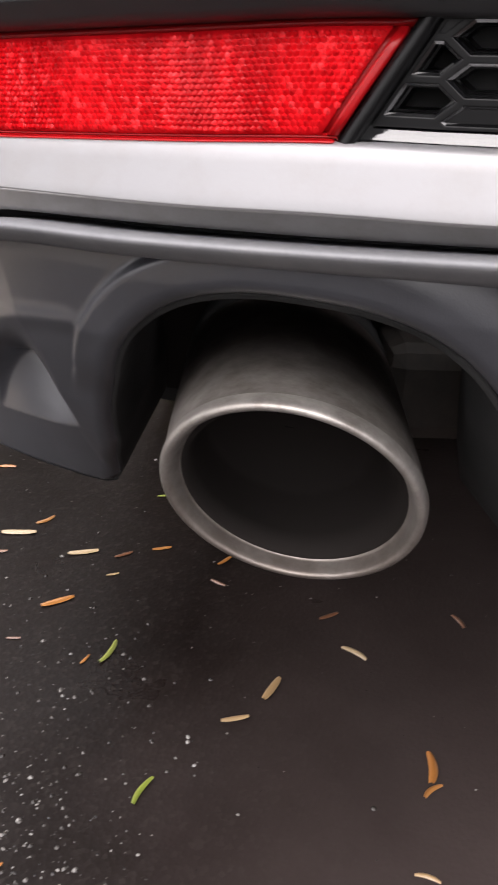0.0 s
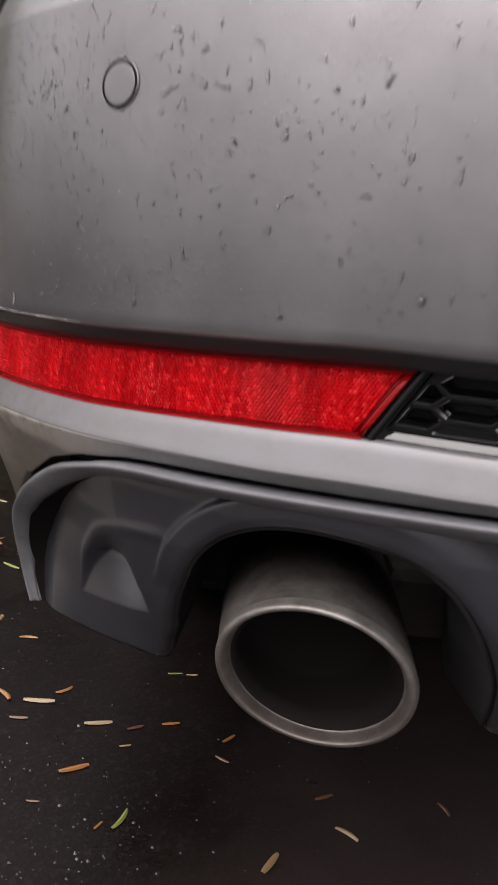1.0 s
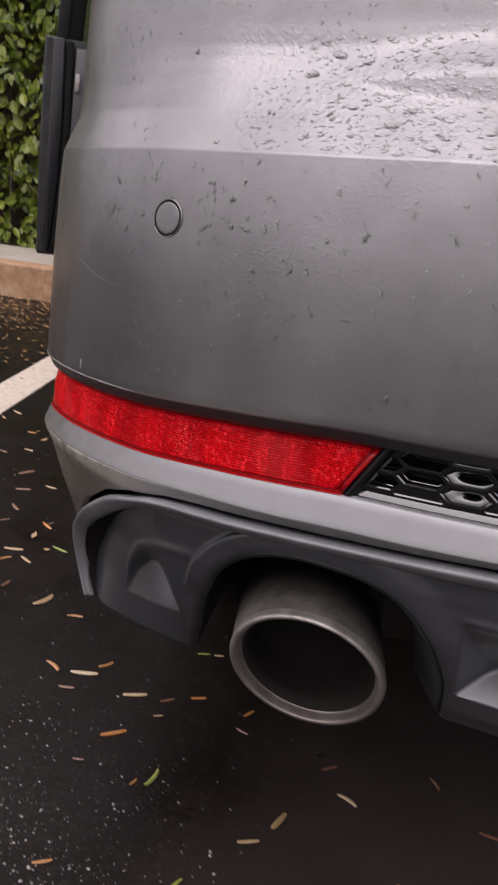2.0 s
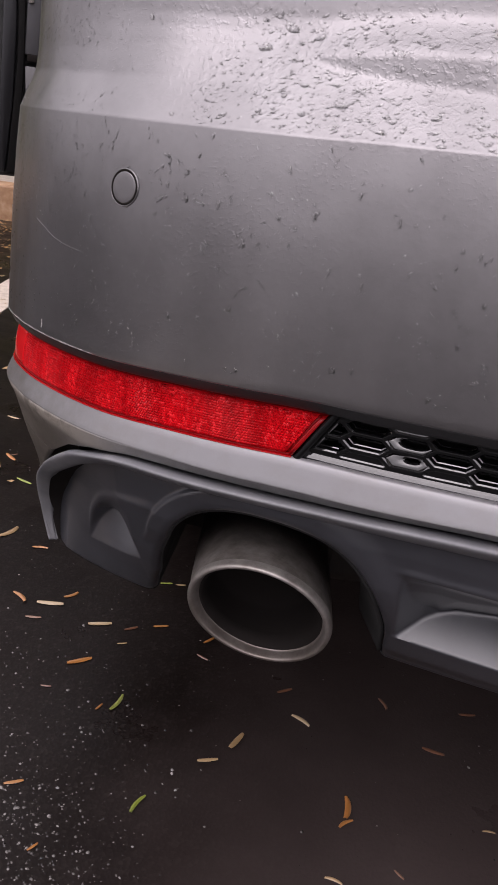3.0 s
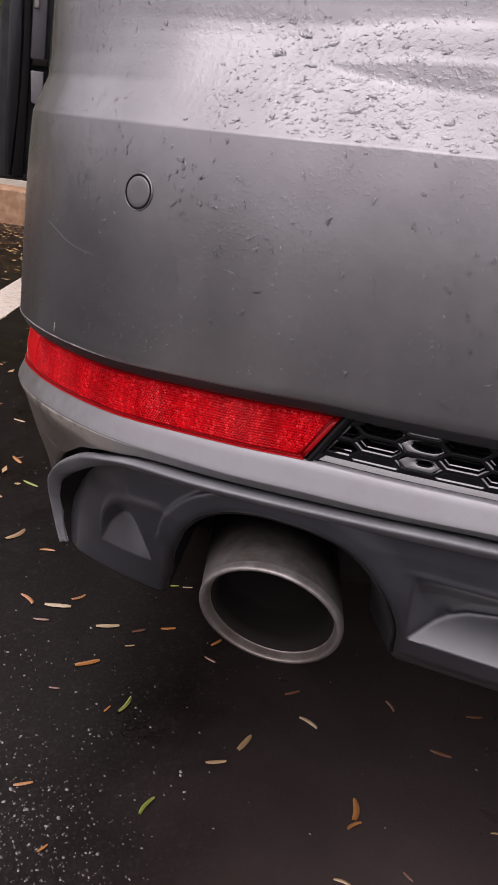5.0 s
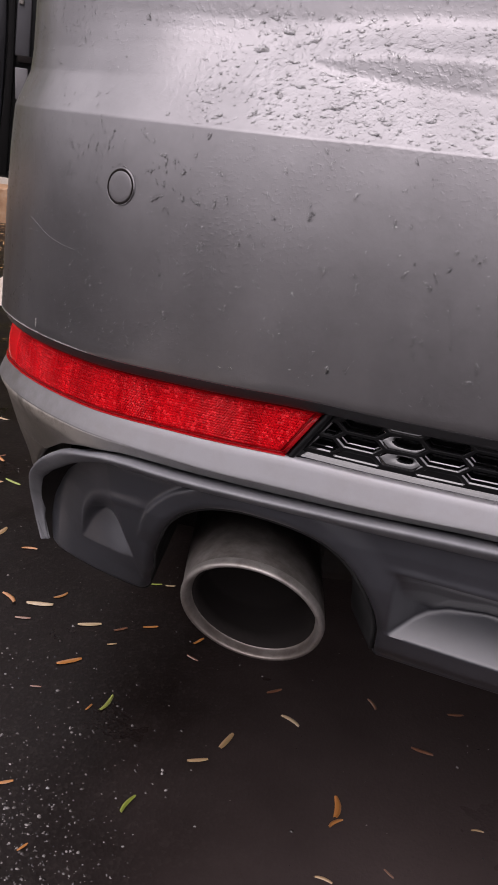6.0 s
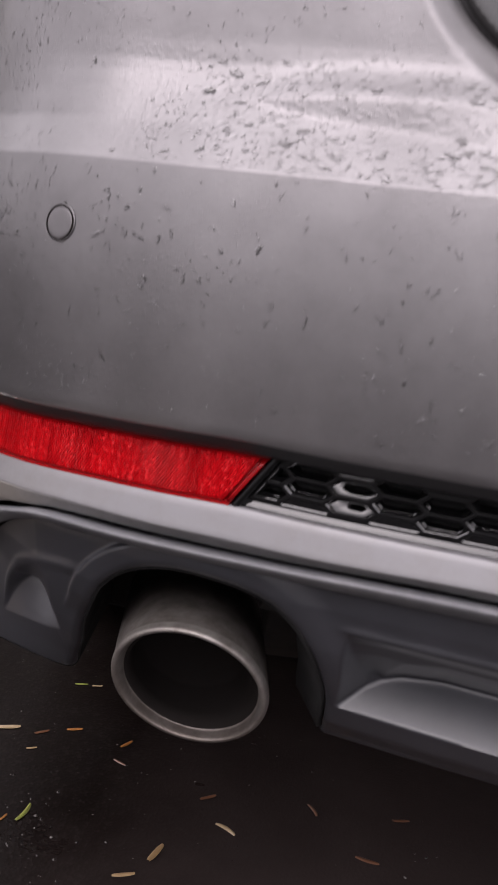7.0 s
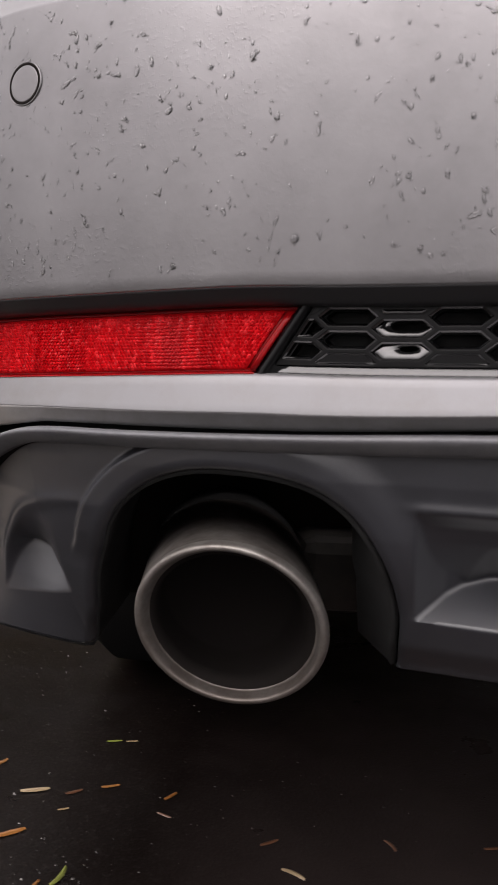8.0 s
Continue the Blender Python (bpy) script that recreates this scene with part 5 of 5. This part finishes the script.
# ---- rain on the paint ----
def drop_mesh(seed, ragged=1.0):
    r = random.Random(seed)
    n = 12
    p, q, two, three = r.uniform(0, 6.28), r.uniform(0, 6.28), r.uniform(0.08, 0.26), r.uniform(0.06, 0.22)
    verts = []
    for rad, h in ((1.0, -0.04), (0.92, 0.09), (0.76, 0.23), (0.53, 0.36), (0.26, 0.46)):
        for k in range(n):
            a = 2 * math.pi * k / n
            lobe = rad * (1 + ragged * (two * math.sin(2 * a + p) + three * math.sin(3 * a + q)))
            verts.append((lobe * math.cos(a), lobe * math.sin(a), h))
    verts.append((0, 0, 0.49))
    faces = grid_faces(5, n, True) + [(4 * n + k, 4 * n + (k + 1) % n, 5 * n) for k in range(n)]
    return verts, faces


DROPS = [drop_mesh(k) for k in range(8)]
BEADS = [drop_mesh(k, 0.35) for k in range(8)]


def build_drops():
    r = random.Random(11)
    verts, faces = [], []

    def put(u, z, size, tall, wide, flat, turn):
        v, f = (DROPS if size < 0.0016 else BEADS)[r.randrange(8)]
        m = panel_frame(u, z) @ pose(0, 0, 0, 0, 0, turn) @ Matrix.Diagonal((size * wide, size * tall, size * flat, 1))
        s = len(verts)
        verts.extend(m @ Vector(p) for p in v)
        faces.extend(tuple(s + i for i in t) for t in f)

    for _ in range(5400):
        u, z = r.uniform(-0.30, 0.26), r.uniform(0.54, 0.672)
        thick = 0.55 + 0.55 * noise.noise(Vector((u * 22, z * 22, 2.0))) + 0.20 * smooth01(-0.10, -0.22, u) - 0.15 * smooth01(0.05, 0.2, u) - 0.25 * smooth01(0.635, 0.66, z)
        if r.random() > thick * (0.45 - 0.10 * smooth01(-0.16, -0.02, u)):
            continue
        size = 0.0004 + 0.0009 * r.random() ** 2 + (0.0008 * r.random() if r.random() < 0.20 else 0.0)
        size *= 1 - 0.35 * smooth01(-0.12, -0.24, u)
        if size > 0.0010:
            for _ in range(r.randrange(0, 3)):
                put(u + r.gauss(0, 0.0014), z + r.gauss(0, 0.0016), size * r.uniform(0.35, 0.75), r.uniform(0.8, 1.8), r.uniform(0.7, 1.3), 0.9, r.uniform(0, 180))
        put(u, z, size, r.uniform(0.9, 2.0), r.uniform(0.7, 1.2), 0.85 + 0.35 * smooth01(0.645, 0.585, z), r.gauss(0, 30))
    for _ in range(6000):
        u, z = r.uniform(-0.28, 0.26), 0.676 + 0.066 * r.random()
        if lamp_distance(u, z) < 0.004 or r.random() > 0.55 + 0.45 * noise.noise(Vector((u * 20, z * 20, 5.0))) - 0.75 * smooth01(-0.095, -0.135, u) + 0.4 * smooth01(-0.2, -0.23, u):
            continue
        if facet_low(u) < z < facet_high(u) and r.random() < 0.65:
            continue
        size = 0.0005 + 0.0010 * r.random() ** 2
        if r.random() < 0.035:
            size = r.uniform(0.0016, 0.0034)
        size *= 1 - 0.45 * smooth01(-0.14, -0.22, u)
        put(u, z, size, r.uniform(0.6, 1.0), r.uniform(0.9, 1.8), 0.42, r.gauss(0, 22))
    # fine spray on the corner
    for _ in range(1900):
        u, z = r.uniform(-0.29, -0.13), r.uniform(0.60, 0.80)
        if lamp_distance(u, z) < 0.004 or r.random() > 0.30 + 0.65 * smooth01(-0.15, -0.21, u) - 0.35 * smooth01(0.672, 0.68, z) * smooth01(0.735, 0.715, z):
            continue
        put(u, z, 0.0003 + 0.0005 * r.random() ** 2, r.uniform(0.9, 2.2), 0.9, 0.8, r.gauss(0, 20))
    for _ in range(700):
        u, z = r.uniform(-0.28, 0.2), r.uniform(0.742, 0.82)
        if lamp_distance(u, z) < 0.004 or r.random() > 0.7:
            continue
        put(u, z, 0.0004 + 0.0008 * r.random() ** 2, r.uniform(0.9, 1.8), 0.9, 1.0, r.gauss(0, 15))
    tagged(mesh_object("raindrops", verts, faces, WATER, True), "clear raindrops beaded on grey bumper paint", "water drops", kind="stuff")


build_drops()


# ---- pale wet grit, thickest where a wheel track has left it ----
def build_grit():
    r = random.Random(23)
    verts, faces = [], []
    for k in range(21000):
        if k < 5200:
            x, y = r.uniform(-1.3, 0.5), r.uniform(-0.15, 1.3)
            near, size = 0.30 + 0.35 * smooth01(-0.05, -0.4, x), 0.0003 + 0.0009 * r.random() ** 2
            if r.random() < 0.05:
                size = r.uniform(0.0012, 0.0024)
        else:
            x, y = r.uniform(-0.55, -0.05), r.uniform(-0.25, 0.40)
            y_in = y + 0.5 * (x + 0.25)
            near = (0.12 * smooth01(0.42, 0.22, y_in) + 0.88 * smooth01(0.22, 0.08, y_in)) * smooth01(-0.06, -0.20, x)
            near *= 0.45 + 0.9 * max(0.0, noise.noise(Vector((x * 40, y * 40, 7.0))) + 0.3)
            size = 0.0005 + 0.0017 * r.random() ** 2.2
        if r.random() > near:
            continue
        s, turn = len(verts), r.uniform(0, 6.28)
        long, lean = r.uniform(0.75, 1.25), (r.uniform(-0.25, 0.25), r.uniform(-0.25, 0.25))
        outline = [r.uniform(0.8, 1.2) for _ in range(6)]
        for f, h in ((1.0, 0.0), (0.72, 0.5)):
            for j in range(6):
                a = 2 * math.pi * j / 6
                px, py = size * f * outline[j] * long * math.cos(a), size * f * outline[j] / long * math.sin(a)
                verts.append((x + px * math.cos(turn) - py * math.sin(turn) + lean[0] * size * h, y + px * math.sin(turn) + py * math.cos(turn) + lean[1] * size * h, size * h))
        verts.append((x + lean[0] * size, y + lean[1] * size, size * 0.75))
        faces.extend((s + j, s + (j + 1) % 6, s + 6 + (j + 1) % 6, s + 6 + j) for j in range(6))
        faces.extend((s + 6 + j, s + 6 + (j + 1) % 6, s + 12) for j in range(6))
    tagged(mesh_object("grit", verts, faces, GRIT, True), "pale wet grit in the asphalt surface", "grit", kind="stuff")


build_grit()
